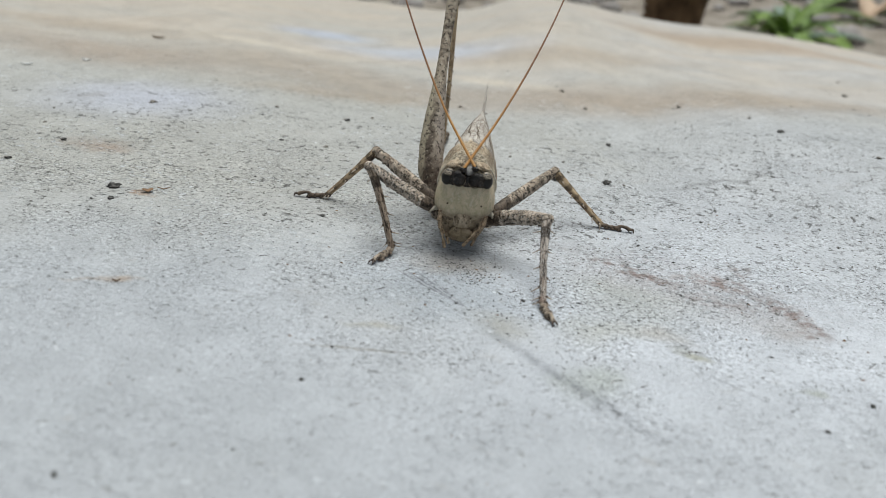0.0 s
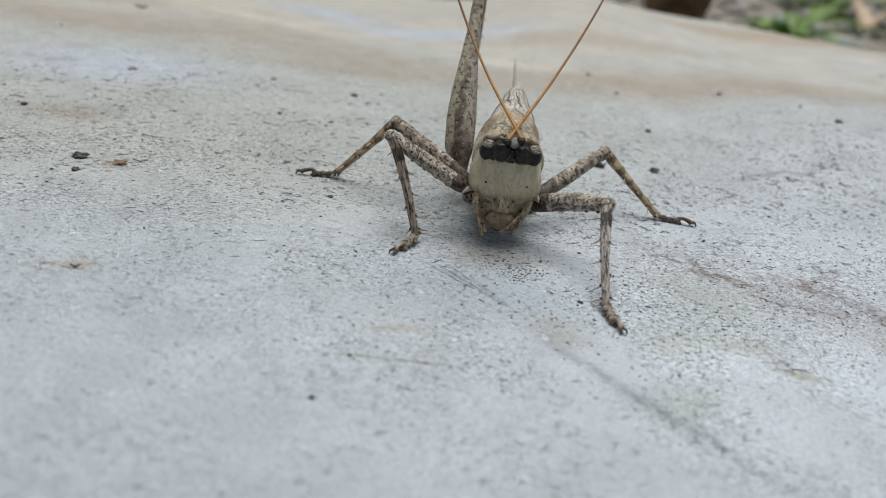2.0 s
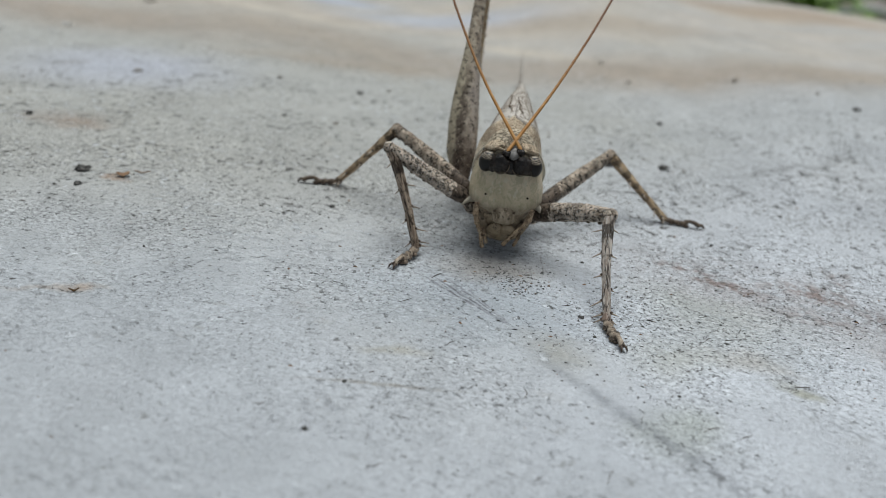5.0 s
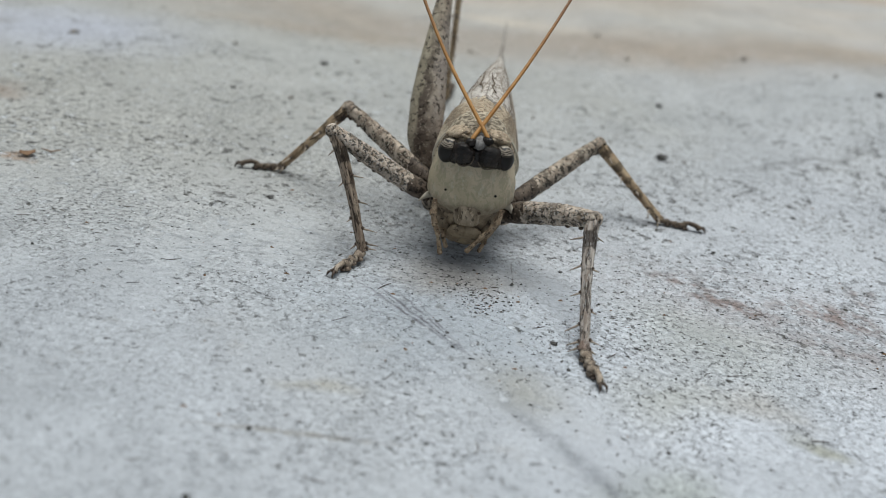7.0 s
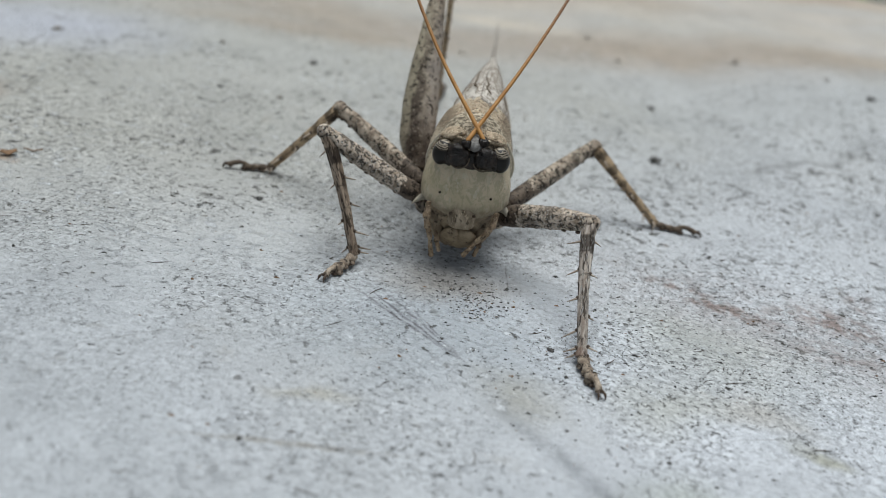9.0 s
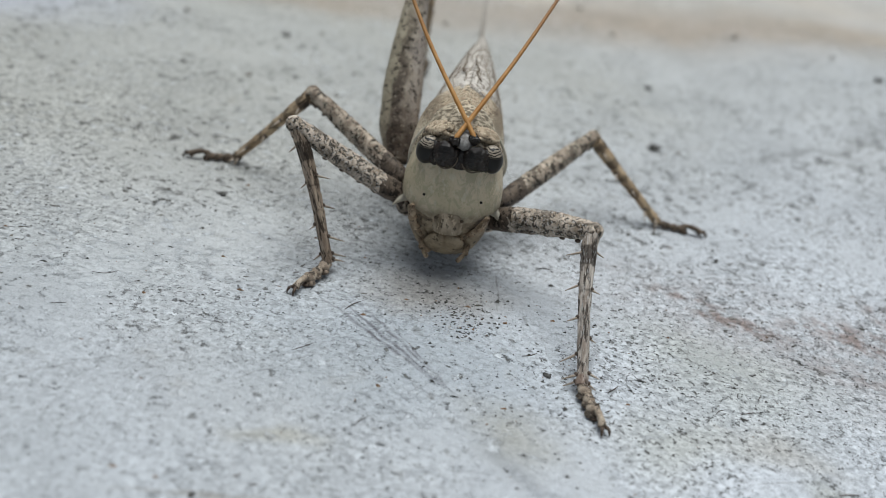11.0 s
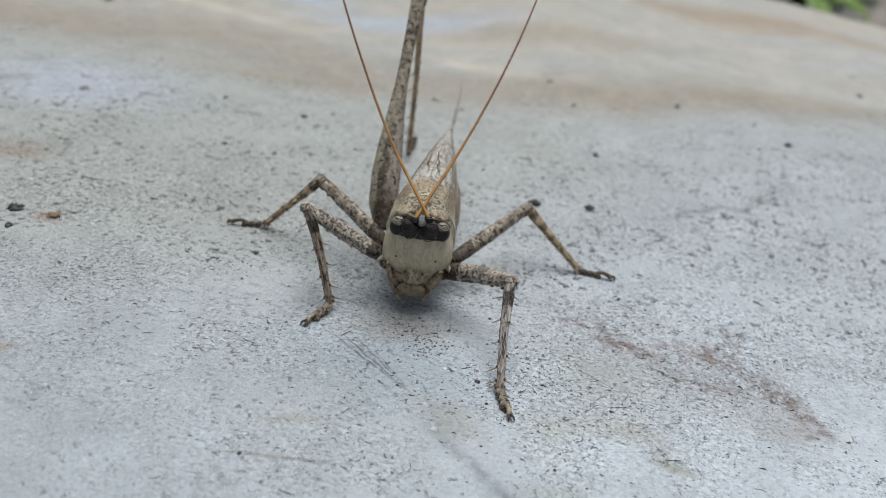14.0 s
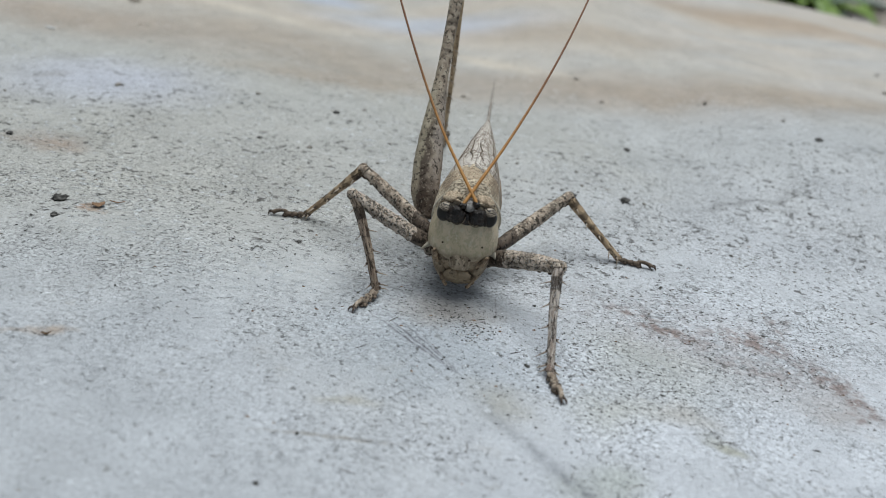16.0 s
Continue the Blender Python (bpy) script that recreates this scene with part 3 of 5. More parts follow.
RIM = plain_material("pale_rim", (0.40, 0.36, 0.28), (0.56, 0.52, 0.43), 2000, 0.55)
VEIN = plain_material("pale_brown_vein", (0.34, 0.30, 0.25), (0.42, 0.38, 0.32), 1500, 0.9, 0.05)
DARKVEIN = plain_material("brown_vein", (0.12, 0.095, 0.07), (0.22, 0.18, 0.14), 1500, 0.8, 0.1)
EYE = eye_material()
FACE = head_material()
BLACK = plain_material("glossy_black_cuticle", (0.0025, 0.002, 0.0017), (0.026, 0.018, 0.013), 1500, 0.17, 0.4, 0.0007)
WHITE = plain_material("pale_grey_tubercle", (0.10, 0.09, 0.08), (0.42, 0.41, 0.39), 2200, 0.45, 0.35, 0.0002)
FLAKE = plain_material("pale_paint_flake", (0.55, 0.56, 0.56), (0.72, 0.73, 0.73), 1500, 0.6, 0.3)
ORANGE = antenna_material()
PALP = mottled_material("mottled_tan_palp", (0.44, 0.34, 0.23), (0.23, 0.16, 0.10), (0.04, 0.027, 0.018), 2300, 0.55, blotch=0.5, grain=0.6)
MOUTH = mottled_material("tan_mouthparts", (0.34, 0.27, 0.18), (0.22, 0.17, 0.11), (0.05, 0.036, 0.024), 1800, 0.2, blotch=0.3, grain=0.3)
JAW = plain_material("dark_brown_jaw", (0.025, 0.016, 0.010), (0.10, 0.068, 0.038), 1500, 0.5)
CLYPEUS = mottled_material("mottled_tan_clypeus", (0.42, 0.345, 0.25), (0.23, 0.18, 0.12), (0.04, 0.03, 0.02), 1900, 0.35, blotch=0.35, stretch=(1, 1, 0.5), grain=0.5)
CHEEK = mottled_material("brown_cheek", (0.40, 0.32, 0.22), (0.22, 0.17, 0.115), (0.04, 0.03, 0.02), 1700, 0.3, blotch=0.4, grain=0.3)
TARSUS = mottled_material("pale_ringed_tarsus", (0.44, 0.37, 0.29), (0.20, 0.15, 0.11), (0.015, 0.011, 0.008), 1500, 0.75, blotch=0.7, grain=0.5)
DARKFOOT = mottled_material("dark_brown_tarsus", (0.17, 0.13, 0.095), (0.06, 0.045, 0.034), (0.015, 0.011, 0.009), 1100, 0.6, grain=0.4)
TROCHANTER = mottled_material("dark_trochanter", (0.16, 0.125, 0.095), (0.06, 0.045, 0.034), (0.012, 0.009, 0.007), 1500, 0.6)
CLAW = plain_material("dark_claw", (0.05, 0.035, 0.025), (0.10, 0.07, 0.05), 1200, 0.4)
SPINE = plain_material("pale_spine", (0.17, 0.13, 0.09), (0.44, 0.37, 0.29), 1200, 0.4)
CRUMB = plain_material("dark_crumb", (0.03, 0.03, 0.028), (0.15, 0.145, 0.135), 1500, 0.7, 0.3, 0.0001)
SOILFLAKE = plain_material("grey_brown_flake", (0.20, 0.185, 0.16), (0.34, 0.315, 0.28), 1500, 0.9, 0.2, 0.0001)
RUSTCRUMB = plain_material("rusty_crumb", (0.20, 0.125, 0.075), (0.32, 0.215, 0.135), 1500, 0.8, 0.2, 0.0001)
SPECK = plain_material("dark_dirt_speck", (0.03, 0.028, 0.022), (0.20, 0.19, 0.165), 400, 0.8, 0.2, 0.0001)
SOIL = plain_material("grey_brown_soil", (0.17, 0.145, 0.115), (0.36, 0.325, 0.28), 60, 0.95, 0.2, 0.002)
STONEGREY = plain_material("grey_stone_chip", (0.26, 0.24, 0.23), (0.42, 0.40, 0.38), 90, 0.9, 0.2, 0.0006)
BARK = plain_material("dark_brown_bark", (0.06, 0.037, 0.02), (0.17, 0.11, 0.06), 90, 0.9, 0.2, 0.001)
LEAF = plain_material("green_leaf", (0.10, 0.175, 0.03), (0.23, 0.34, 0.075), 60, 0.5, 0.4, 0.0002)
BLUELEAF = plain_material("grey_green_leaf", (0.13, 0.20, 0.15), (0.26, 0.33, 0.26), 60, 0.5, 0.4, 0.0002)
DRYLEAF = plain_material("dry_orange_leaf", (0.40, 0.27, 0.17), (0.56, 0.43, 0.31), 60, 0.7, 0.3, 0.0003)


# ---- mesh helpers; centimetres in, metres out ----
ORIGIN = {}


def part(name, bm, mat, parent=None, label="", at=None, smooth=True, axis=None):
    """Links bm (built in world centimetres) as one mesh, with its origin at `at` and its z along `axis`, under parent."""
    at = Vector(at if at else (0, 0, 0)) * CM
    turn = Vector(axis).to_track_quat("Z", "Y") if axis else None
    for v in bm.verts:
        v.co = v.co * CM - at
        if turn:
            v.co = turn.inverted() @ v.co
    me = bpy.data.meshes.new(name)
    bmesh.ops.recalc_face_normals(bm, faces=bm.faces)
    bm.to_mesh(me)
    bm.free()
    me.materials.append(mat)
    if smooth:
        me.polygons.foreach_set("use_smooth", [True] * len(me.polygons))
    ob = new(name, me)
    ORIGIN[ob.name] = at
    ob.parent = parent
    ob.location = at - (ORIGIN[parent.name] if parent else Vector())
    if turn:
        ob.rotation_mode = "QUATERNION"
        ob.rotation_quaternion = turn
    if label:
        tagged(ob, label)
    return ob


def thing(name, at):
    ob = new(name)
    ob.empty_display_size = 0.002
    ORIGIN[ob.name] = Vector(at) * CM
    ob.location = ORIGIN[ob.name]
    return ob


def smooth_line(pts, n):
    """n points along a smooth curve through pts."""
    pts = [Vector(p) for p in pts]
    ext = [2 * pts[0] - pts[1], *pts, 2 * pts[-1] - pts[-2]]
    out = []
    for i in range(n):
        u = i / (n - 1) * (len(pts) - 1)
        k = min(int(u), len(pts) - 2)
        u -= k
        a, b, c, d = ext[k : k + 4]
        out.append(0.5 * (2 * b + (c - a) * u + (2 * a - 5 * b + 4 * c - d) * u * u + (3 * b - a - 3 * c + d) * u ** 3))
    return out


def spread(values, n):
    return [float(v) for v in np.interp(np.linspace(0, 1, n), np.linspace(0, 1, len(values)), values)]


def add_tube(bm, pts, radii, n=16, segs=10, side=None, flat=1.0, rugged=0.0, ridges=0.0):
    """A closed tube along pts with radii; flat squeezes it across `side`."""
    line = smooth_line(pts, n)
    rad = spread(radii, n)
    rings = []
    for i, p in enumerate(line):
        d = (line[min(i + 1, n - 1)] - line[max(i - 1, 0)]).normalized()
        s = Vector(side) if side else Vector((1, 0, 0)) if abs(d.x) < 0.8 else Vector((0, 0, 1))
        u = (s - d * s.dot(d)).normalized()
        v = d.cross(u)
        ring = []
        for j in range(segs):
            a = 2 * math.pi * j / segs
            r = rad[i] * (1 + rugged * noise.noise(Vector((p.x * 30 + j * 1.7, p.y * 30, p.z * 30))) + ridges * math.cos(4 * a))
            ring.append(bm.verts.new(p + u * math.cos(a) * r * flat + v * math.sin(a) * r))
        rings.append(ring)
    for a, b in zip(rings, rings[1:]):
        for j in range(segs):
            bm.faces.new((a[j], a[(j + 1) % segs], b[(j + 1) % segs], b[j]))
    bm.faces.new(list(reversed(rings[0])))
    bm.faces.new(rings[-1])
    return bm


def tube(*args, **kw):
    return add_tube(bmesh.new(), *args, **kw)


def add_blob(bm, c, r, segs=16, rings=10, turn=None, rough=0.0, seed=0.0):
    """An ellipsoid about c with half sizes r."""
    m = (turn or Matrix()).to_3x3() if turn else Matrix.Identity(3)
    c = Vector(c)
    rows = []
    for i in range(1, rings):
        th = math.pi * i / rings
        row = []
        for j in range(segs):
            ph = 2 * math.pi * j / segs
            d = Vector((math.sin(th) * math.cos(ph), math.sin(th) * math.sin(ph), math.cos(th)))
            k = 1 + rough * noise.noise(d * 2.3 + Vector((seed, seed * 1.7, 0)))
            row.append(bm.verts.new(c + m @ Vector((d.x * r[0] * k, d.y * r[1] * k, d.z * r[2] * k))))
        rows.append(row)
    top, bot = bm.verts.new(c + m @ Vector((0, 0, r[2]))), bm.verts.new(c + m @ Vector((0, 0, -r[2])))
    for j in range(segs):
        bm.faces.new((top, rows[0][j], rows[0][(j + 1) % segs]))
        bm.faces.new((bot, rows[-1][(j + 1) % segs], rows[-1][j]))
    for a, b in zip(rows, rows[1:]):
        for j in range(segs):
            bm.faces.new((a[j], b[j], b[(j + 1) % segs], a[(j + 1) % segs]))
    return bm


def blob(*args, **kw):
    return add_blob(bmesh.new(), *args, **kw)


def loft(rings):
    """A closed skin over rings of equal count."""
    bm = bmesh.new()
    vs = [[bm.verts.new(p) for p in r] for r in rings]
    n = len(vs[0])
    for a, b in zip(vs, vs[1:]):
        for j in range(n):
            bm.faces.new((a[j], a[(j + 1) % n], b[(j + 1) % n], b[j]))
    bm.faces.new(list(reversed(vs[0])))
    bm.faces.new(vs[-1])
    return bm


# ---- the sheet that the insect stands on ----
def sheet_z(x, y):
    """Height of the sheet in centimetres: flat round the insect, wavy and falling away at the far rim."""
    z = 0.0
    if y > 11:
        d = y - 11
        z += 0.065 * (1 - math.exp(-d / 3)) * math.sin(0.9 * x + 0.35 * y)
        z -= 0.0040 * d * d
        z += 0.835 * math.exp(-((x - 2.12) / 2.06) ** 2) * min(1, d / 9) ** 2
        z -= 0.063 * math.exp(-((x + 2.0) / 2.6) ** 2) * min(1, d / 9) ** 2
        z -= 0.0093 * max(0, x - 6.1) ** 2 * min(1, d / 6)
    if x > 3 and y > 9.5:
        # a low swell beside the rust
        u = min(1, (y - 9.5) / 2.5)
        z += 0.467 * (1 - math.exp(-(x - 3) / 1.5)) * u * u * (3 - 2 * u)
    z += 0.02 * noise.noise(Vector((x * 0.4, y * 0.4, 0))) * min(1, max(0, abs(x) - 2.5) / 2 + max(0, y - 10) / 2)
    return z


def build_sheet():
    bm = bmesh.new()
    xs = [-32 + 64 * i / 200 for i in range(201)]
    ys = [-14 + 50 * i / 180 for i in range(181)]
    top = [[bm.verts.new((x, y, sheet_z(x, y))) for x in xs] for y in ys]
    low = [[bm.verts.new((x, y, sheet_z(x, y) - 0.6)) for x in xs] for y in ys]
    for j in range(180):
        for i in range(200):
            bm.faces.new((top[j][i], top[j][i + 1], top[j + 1][i + 1], top[j + 1][i]))
            bm.faces.new((low[j][i], low[j + 1][i], low[j + 1][i + 1], low[j][i + 1]))
    for i in range(200):
        bm.faces.new((top[0][i], low[0][i], low[0][i + 1], top[0][i + 1]))
        bm.faces.new((top[180][i], top[180][i + 1], low[180][i + 1], low[180][i]))
    for j in range(180):
        bm.faces.new((top[j][0], top[j + 1][0], low[j + 1][0], low[j][0]))
        bm.faces.new((top[j][200], low[j][200], low[j + 1][200], top[j + 1][200]))
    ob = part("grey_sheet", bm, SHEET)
    return tagged(ob, "weathered pale grey painted sheet with specks, rust stains and dusty rim", "sheet", kind="structure")


build_sheet()
GROUND = -6.0


def build_ground():
    bm = bmesh.new()
    rs = [0, 10, 20, 30, 40, 50, 60, 75, 95, 130, 200, 400, 1000, 4000, 30000, 200000]
    rows = []
    for r in rs[1:]:
        rows.append([bm.verts.new((r * math.cos(a), 20 + r * math.sin(a), GROUND + 0.5 * noise.noise(Vector((r * math.cos(a) * 0.1, r * math.sin(a) * 0.1, 3))))) for a in [2 * math.pi * k / 72 for k in range(72)]])
    mid = bm.verts.new((0, 20, GROUND))
    for k in range(72):
        bm.faces.new((mid, rows[0][k], rows[0][(k + 1) % 72]))
    for a, b in zip(rows, rows[1:]):
        for k in range(72):
            bm.faces.new((a[k], b[k], b[(k + 1) % 72], a[(k + 1) % 72]))
    tagged(part("ground", bm, SOIL), "bare grey-brown soil strewn with litter", "ground", kind="structure")
    bm = bmesh.new()
    bmesh.ops.create_cube(bm, size=1.0, matrix=Matrix.Translation((0, 2, -3.5)) @ Matrix.Diagonal((50, 26, 5.6, 1)))
    bmesh.ops.bevel(bm, geom=bm.edges[:], offset=0.6, segments=2, affect="EDGES")
    tagged(part("plinth", bm, STONEGREY, smooth=False), "low grey block under the sheet", "block", kind="structure")


build_ground()


# ---- the bush cricket ----
cricket = tagged(thing("bush_cricket", (0.12, 8.6, 0)), "mottled grey-brown bush cricket on a grey sheet, one hind leg missing", "insect")
AX = 0.108  # middle of the head


def build_head():
    # half width, front, back at each height
    prof = [(0.34, 0.10, 7.77, 8.10), (0.35, 0.145, 7.735, 8.15), (0.38, 0.19, 7.71, 8.20), (0.42, 0.240, 7.695, 8.22), (0.45, 0.280, 7.686, 8.24), (0.475, 0.300, 7.68, 8.25), (0.56, 0.297, 7.68, 8.25),
            (0.64, 0.280, 7.69, 8.24), (0.72, 0.258, 7.705, 8.23), (0.80, 0.230, 7.725, 8.22), (0.87, 0.200, 7.755, 8.20), (0.93, 0.165, 7.80, 8.17), (0.97, 0.115, 7.85, 8.14), (0.99, 0.05, 7.92, 8.08)]
    rings = []
    for z, hw, f, k in prof:
        c, hd = (f + k) / 2, (k - f) / 2
        ring = []
        for j in range(40):
            a = 2 * math.pi * j / 40
            ca, sa = math.cos(a), math.sin(a)
            e = 0.72
            ring.append((AX + hw * math.copysign(abs(ca) ** e, ca), c + hd * math.copysign(abs(sa) ** e, sa), z))
        rings.append(ring)
    return part("head", loft(rings), FACE, cricket, "cream face with black band between the eyes", at=(AX, 7.95, 0.55))


head = build_head()
for s in (-1, 1):
    tilt = pose(0, 0, 0, 0, -12 * s, 14 * s)
    part("eye", blob((AX + s * 0.183, 7.778, 0.803), (0.066, 0.066, 0.086), 20, 14, tilt), EYE, head, "black eye with white-striped top", at=(AX + s * 0.183, 7.778, 0.803))
    bm = blob((AX + 0.004 + s * 0.084, 7.722, 0.815), (0.074, 0.064, 0.074), 24, 16, pose(0, 0, 0, 10, 14 * s, 0), 0.25, s)
    add_blob(bm, (AX + s * 0.082, 7.692, 0.868), (0.040, 0.032, 0.030), 14, 10, None, 0.3, s + 2)
    add_blob(bm, (AX + s * 0.118, 7.680, 0.805), (0.026, 0.020, 0.032), 12, 8, None, 0.3, s + 4)
    part("scape", bm, BLACK, head, "swollen black antennal base", at=(AX + s * 0.08, 7.72, 0.785))
for s in (-1, 1):
    ring = [(AX + s * 0.076 + 0.064 * math.cos(q), 7.678 + 0.014 * abs(math.cos(q)), 0.810 + 0.060 * math.sin(q)) for q in [math.radians(200 + 17 * k) for k in range(11)]]
    part("scape_rim", tube(ring, (0.003, 0.006, 0.005, 0.003), 30, 6), DARKVEIN, head, "thin brown rim under the antennal base", at=(AX + s * 0.08, 7.68, 0.75))
for s in (-1, 1):
    part("brow_patch", blob((AX + s * 0.132, 7.745, 0.800), (0.055, 0.04, 0.070), 14, 10, None, 0.3, s), BLACK, head, "black patch between eye and antennal base", at=(AX + s * 0.142, 7.75, 0.80))
bm = blob((AX, 7.725, 0.795), (0.070, 0.036, 0.062), 16, 12, None, 0.3, 1)
part("brow_patch", bm, BLACK, head, "black patch between the antennal bases", at=(AX, 7.72, 0.765))
# a flat lozenge on the brow, wide above and narrow below
bm = loft([[(AX + 0.012 + hw * math.copysign(abs(math.cos(q)) ** 0.8, math.cos(q)), y + hd * math.sin(q), z) for q in [2 * math.pi * k / 16 for k in range(16)]]
           for z, hw, y, hd in ((0.862, 0.012, 7.715, 0.012), (0.872, 0.032, 7.718, 0.018), (0.892, 0.048, 7.728, 0.026), (0.912, 0.052, 7.750, 0.04), (0.928, 0.046, 7.785, 0.06), (0.940, 0.030, 7.83, 0.07))])
part("tubercle", bm, WHITE, head, "pale grey lozenge on the brow", at=(AX, 7.70, 0.87))
# rough ridges over the brow, from the lozenge out over each eye
for s in (-1, 1):
    bm = tube([(AX + s * 0.045, 7.76, 0.905), (AX + s * 0.10, 7.78, 0.915), (AX + s * 0.16, 7.82, 0.895), (AX + s * 0.215, 7.88, 0.84), (AX + s * 0.245, 7.95, 0.77)], (0.010, 0.013, 0.014, 0.014, 0.010), 30, 10, rugged=0.3)
    part("brow_ridge", bm, PRONOTUM, head, "rough cream ridge over the eye", at=(AX + s * 0.15, 7.85, 0.90))
for s in (-1, 1):
    bm = blob((AX + s * 0.115, 7.895, 0.905), (0.105, 0.12, 0.042), 26, 16, pose(0, 0, 0, -6, 20 * s, 12 * s), 0.10, s + 6)
    part("crown_plate", bm, PRONOTUM, head, "rough pale plate on the crown behind the eye", at=(AX + s * 0.115, 7.895, 0.905))
for s, z in ((-1, 0.56), (1, 0.563)):
    part("face_dot", blob((AX + s * 0.165, 7.696, z), (0.009, 0.006, 0.009), 8, 6), BLACK, head, "small black dot", at=(AX + s * 0.165, 7.696, z))
# mouthparts
def plate(rows, n=28, e=0.6):
    return loft([[(AX + hw * math.copysign(abs(math.cos(a)) ** e, math.cos(a)), yc + hd * math.sin(a), z) for a in [2 * math.pi * k / n for k in range(n)]] for z, hw, yc, hd in rows])


part("cheek", plate(((0.46, 0.255, 7.92, 0.22), (0.39, 0.240, 7.92, 0.21), (0.31, 0.205, 7.91, 0.18), (0.22, 0.165, 7.91, 0.13), (0.14, 0.10, 7.91, 0.08))), CHEEK, head, "mottled brown-grey lower face", at=(AX, 7.9, 0.3))
part("clypeus", plate(((0.48, 0.112, 7.80, 0.112), (0.43, 0.109, 7.79, 0.122), (0.38, 0.100, 7.78, 0.125), (0.335, 0.097, 7.78, 0.118), (0.325, 0.085, 7.78, 0.105))), CLYPEUS, head, "mottled tan plate above the upper lip", at=(AX, 7.78, 0.45))
bm = blob((AX - 0.050, 7.742, 0.240), (0.073, 0.042, 0.098), 24, 14, pose(0, 0, 0, 36, 0, 10), 0.12, 5)
add_blob(bm, (AX + 0.044, 7.742, 0.240), (0.073, 0.042, 0.098), 24, 14, pose(0, 0, 0, 36, 0, -10), 0.12, 6)
add_blob(bm, (AX - 0.003, 7.785, 0.175), (0.085, 0.032, 0.065), 20, 12, pose(0, 0, 0, 36, 0, 0), 0.15, 8)
part("labrum", bm, MOUTH, head, "tan two-lobed upper lip", at=(AX, 7.70, 0.205))
for s in (-1, 1):
    part("face_dot", blob((AX + s * 0.075, 7.680, 0.430), (0.012, 0.008, 0.010), 8, 6, None, 0.4, s), JAW, head, "small brown dent", at=(AX + s * 0.075, 7.680, 0.430))
    bm = tube([(AX + s * 0.19, 7.86, 0.40), (AX + s * 0.165, 7.80, 0.31), (AX + s * 0.125, 7.80, 0.21), (AX + s * 0.07, 7.83, 0.13)], (0.065, 0.060, 0.045, 0.02), 14, 12)
    part("mandible", bm, CHEEK, head, "mottled brown jaw", at=(AX + s * 0.2, 7.86, 0.36))
bm = blob((AX, 7.89, 0.17), (0.12, 0.09, 0.09), 14, 10)
part("labium", bm, JAW, head, at=(AX, 7.86, 0.2))


def build_palp(s, long=True):
    """A jointed feeler beside the mouth; s is its side."""
    if long:
        a = Vector((AX + (0.222 if s > 0 else -0.225), 7.715, 0.46 if s > 0 else 0.475))
        bends = ((-0.02, -0.08), (-0.05, -0.14), (-0.105, -0.20), (-0.185, -0.31)) if s > 0 else ((0.0, -0.09), (0.018, -0.165), (0.045, -0.23), (0.075, -0.36))
        pts = [a] + [a + Vector((x, -0.02 - 0.10 * -z, z)) for x, z in bends]
        rad = (0.021, 0.021, 0.018, 0.015, 0.015)
    else:
        a = Vector((AX + s * 0.15, 7.74, 0.25))
        pts = [a, a + Vector((-s * 0.01, -0.04, -0.04)), a + Vector((-s * 0.035, -0.055, -0.10))]
        rad = (0.013, 0.015, 0.012)
    bm = bmesh.new()
    for k in range(len(pts) - 1):
        add_tube(bm, [pts[k], (pts[k] + pts[k + 1]) / 2, pts[k + 1]], (rad[k] * 0.7, rad[k], rad[k + 1] * 1.12), 7, 10)
        add_blob(bm, pts[k + 1], (rad[k + 1] * 1.3,) * 3, 10, 6)
    return part("palp", bm, PALP, head, "jointed tan palp with pale tip", at=tuple(a))


palps = [build_palp(-1), build_palp(1), build_palp(-1, False), build_palp(1, False)]

ANT_BASE = {-1: (AX + 0.066, 7.70, 0.885), 1: (AX - 0.072, 7.69, 0.885)}
# azimuth and elevation at the root, then the bend sideways and upwards
ANT_SHAPE = {-1: (-0.610, 0.554, 0.0142, 0.0433), 1: (0.572, 0.549, -0.0381, 0.0147)}


# how far the roots bend off each feeler's line
ANT_LIFT = {-1: (0.002, 0.026, 0.045), 1: (0.023, 0.016, 0.029)}


def build_antenna(s):
    """A long thin jointed feeler; s is the side it leans to (they cross over the brow)."""
    b = Vector(ANT_BASE[s])
    az, el, cx, cz = ANT_SHAPE[s]
    d = Vector((math.sin(az) * math.cos(el), math.cos(az) * math.cos(el), math.sin(el)))
    sv = Vector((math.cos(az), -math.sin(az), 0))
    up = sv.cross(d)
    bm = bmesh.new()
    pts = [b + d * L + (sv * cx + up * cz) * L * L for L in (0, 0.8, 1.6, 2.4, 3.2, 4.0, 4.6)]
    pts[0] += Vector(ANT_LIFT[s])
    n = 240
    line = smooth_line(pts, n)
    rad = spread((0.0150, 0.0118, 0.0098, 0.0086, 0.0077, 0.007, 0.0055), n)
    # short joints: every third ring a little thicker
    rad[0], rad[1] = 0.008, 0.014
    add_tube(bm, line, [r * (1.03 if k % 3 else 0.95) for k, r in enumerate(rad)], n, 8)
    return part("antenna", bm, ORANGE, head, "long thin orange-brown antenna", at=tuple(b))


for s in (-1, 1):
    b = Vector(ANT_BASE[s]) + Vector(ANT_LIFT[s])
    part("antenna_socket", blob(b + Vector((s * 0.006, 0.012, -0.010)), (0.034, 0.030, 0.030), 14, 10, None, 0.35, s), BLACK, head, "dark brown antenna socket", at=tuple(b))
antennae = {s: build_antenna(s) for s in (-1, 1)}


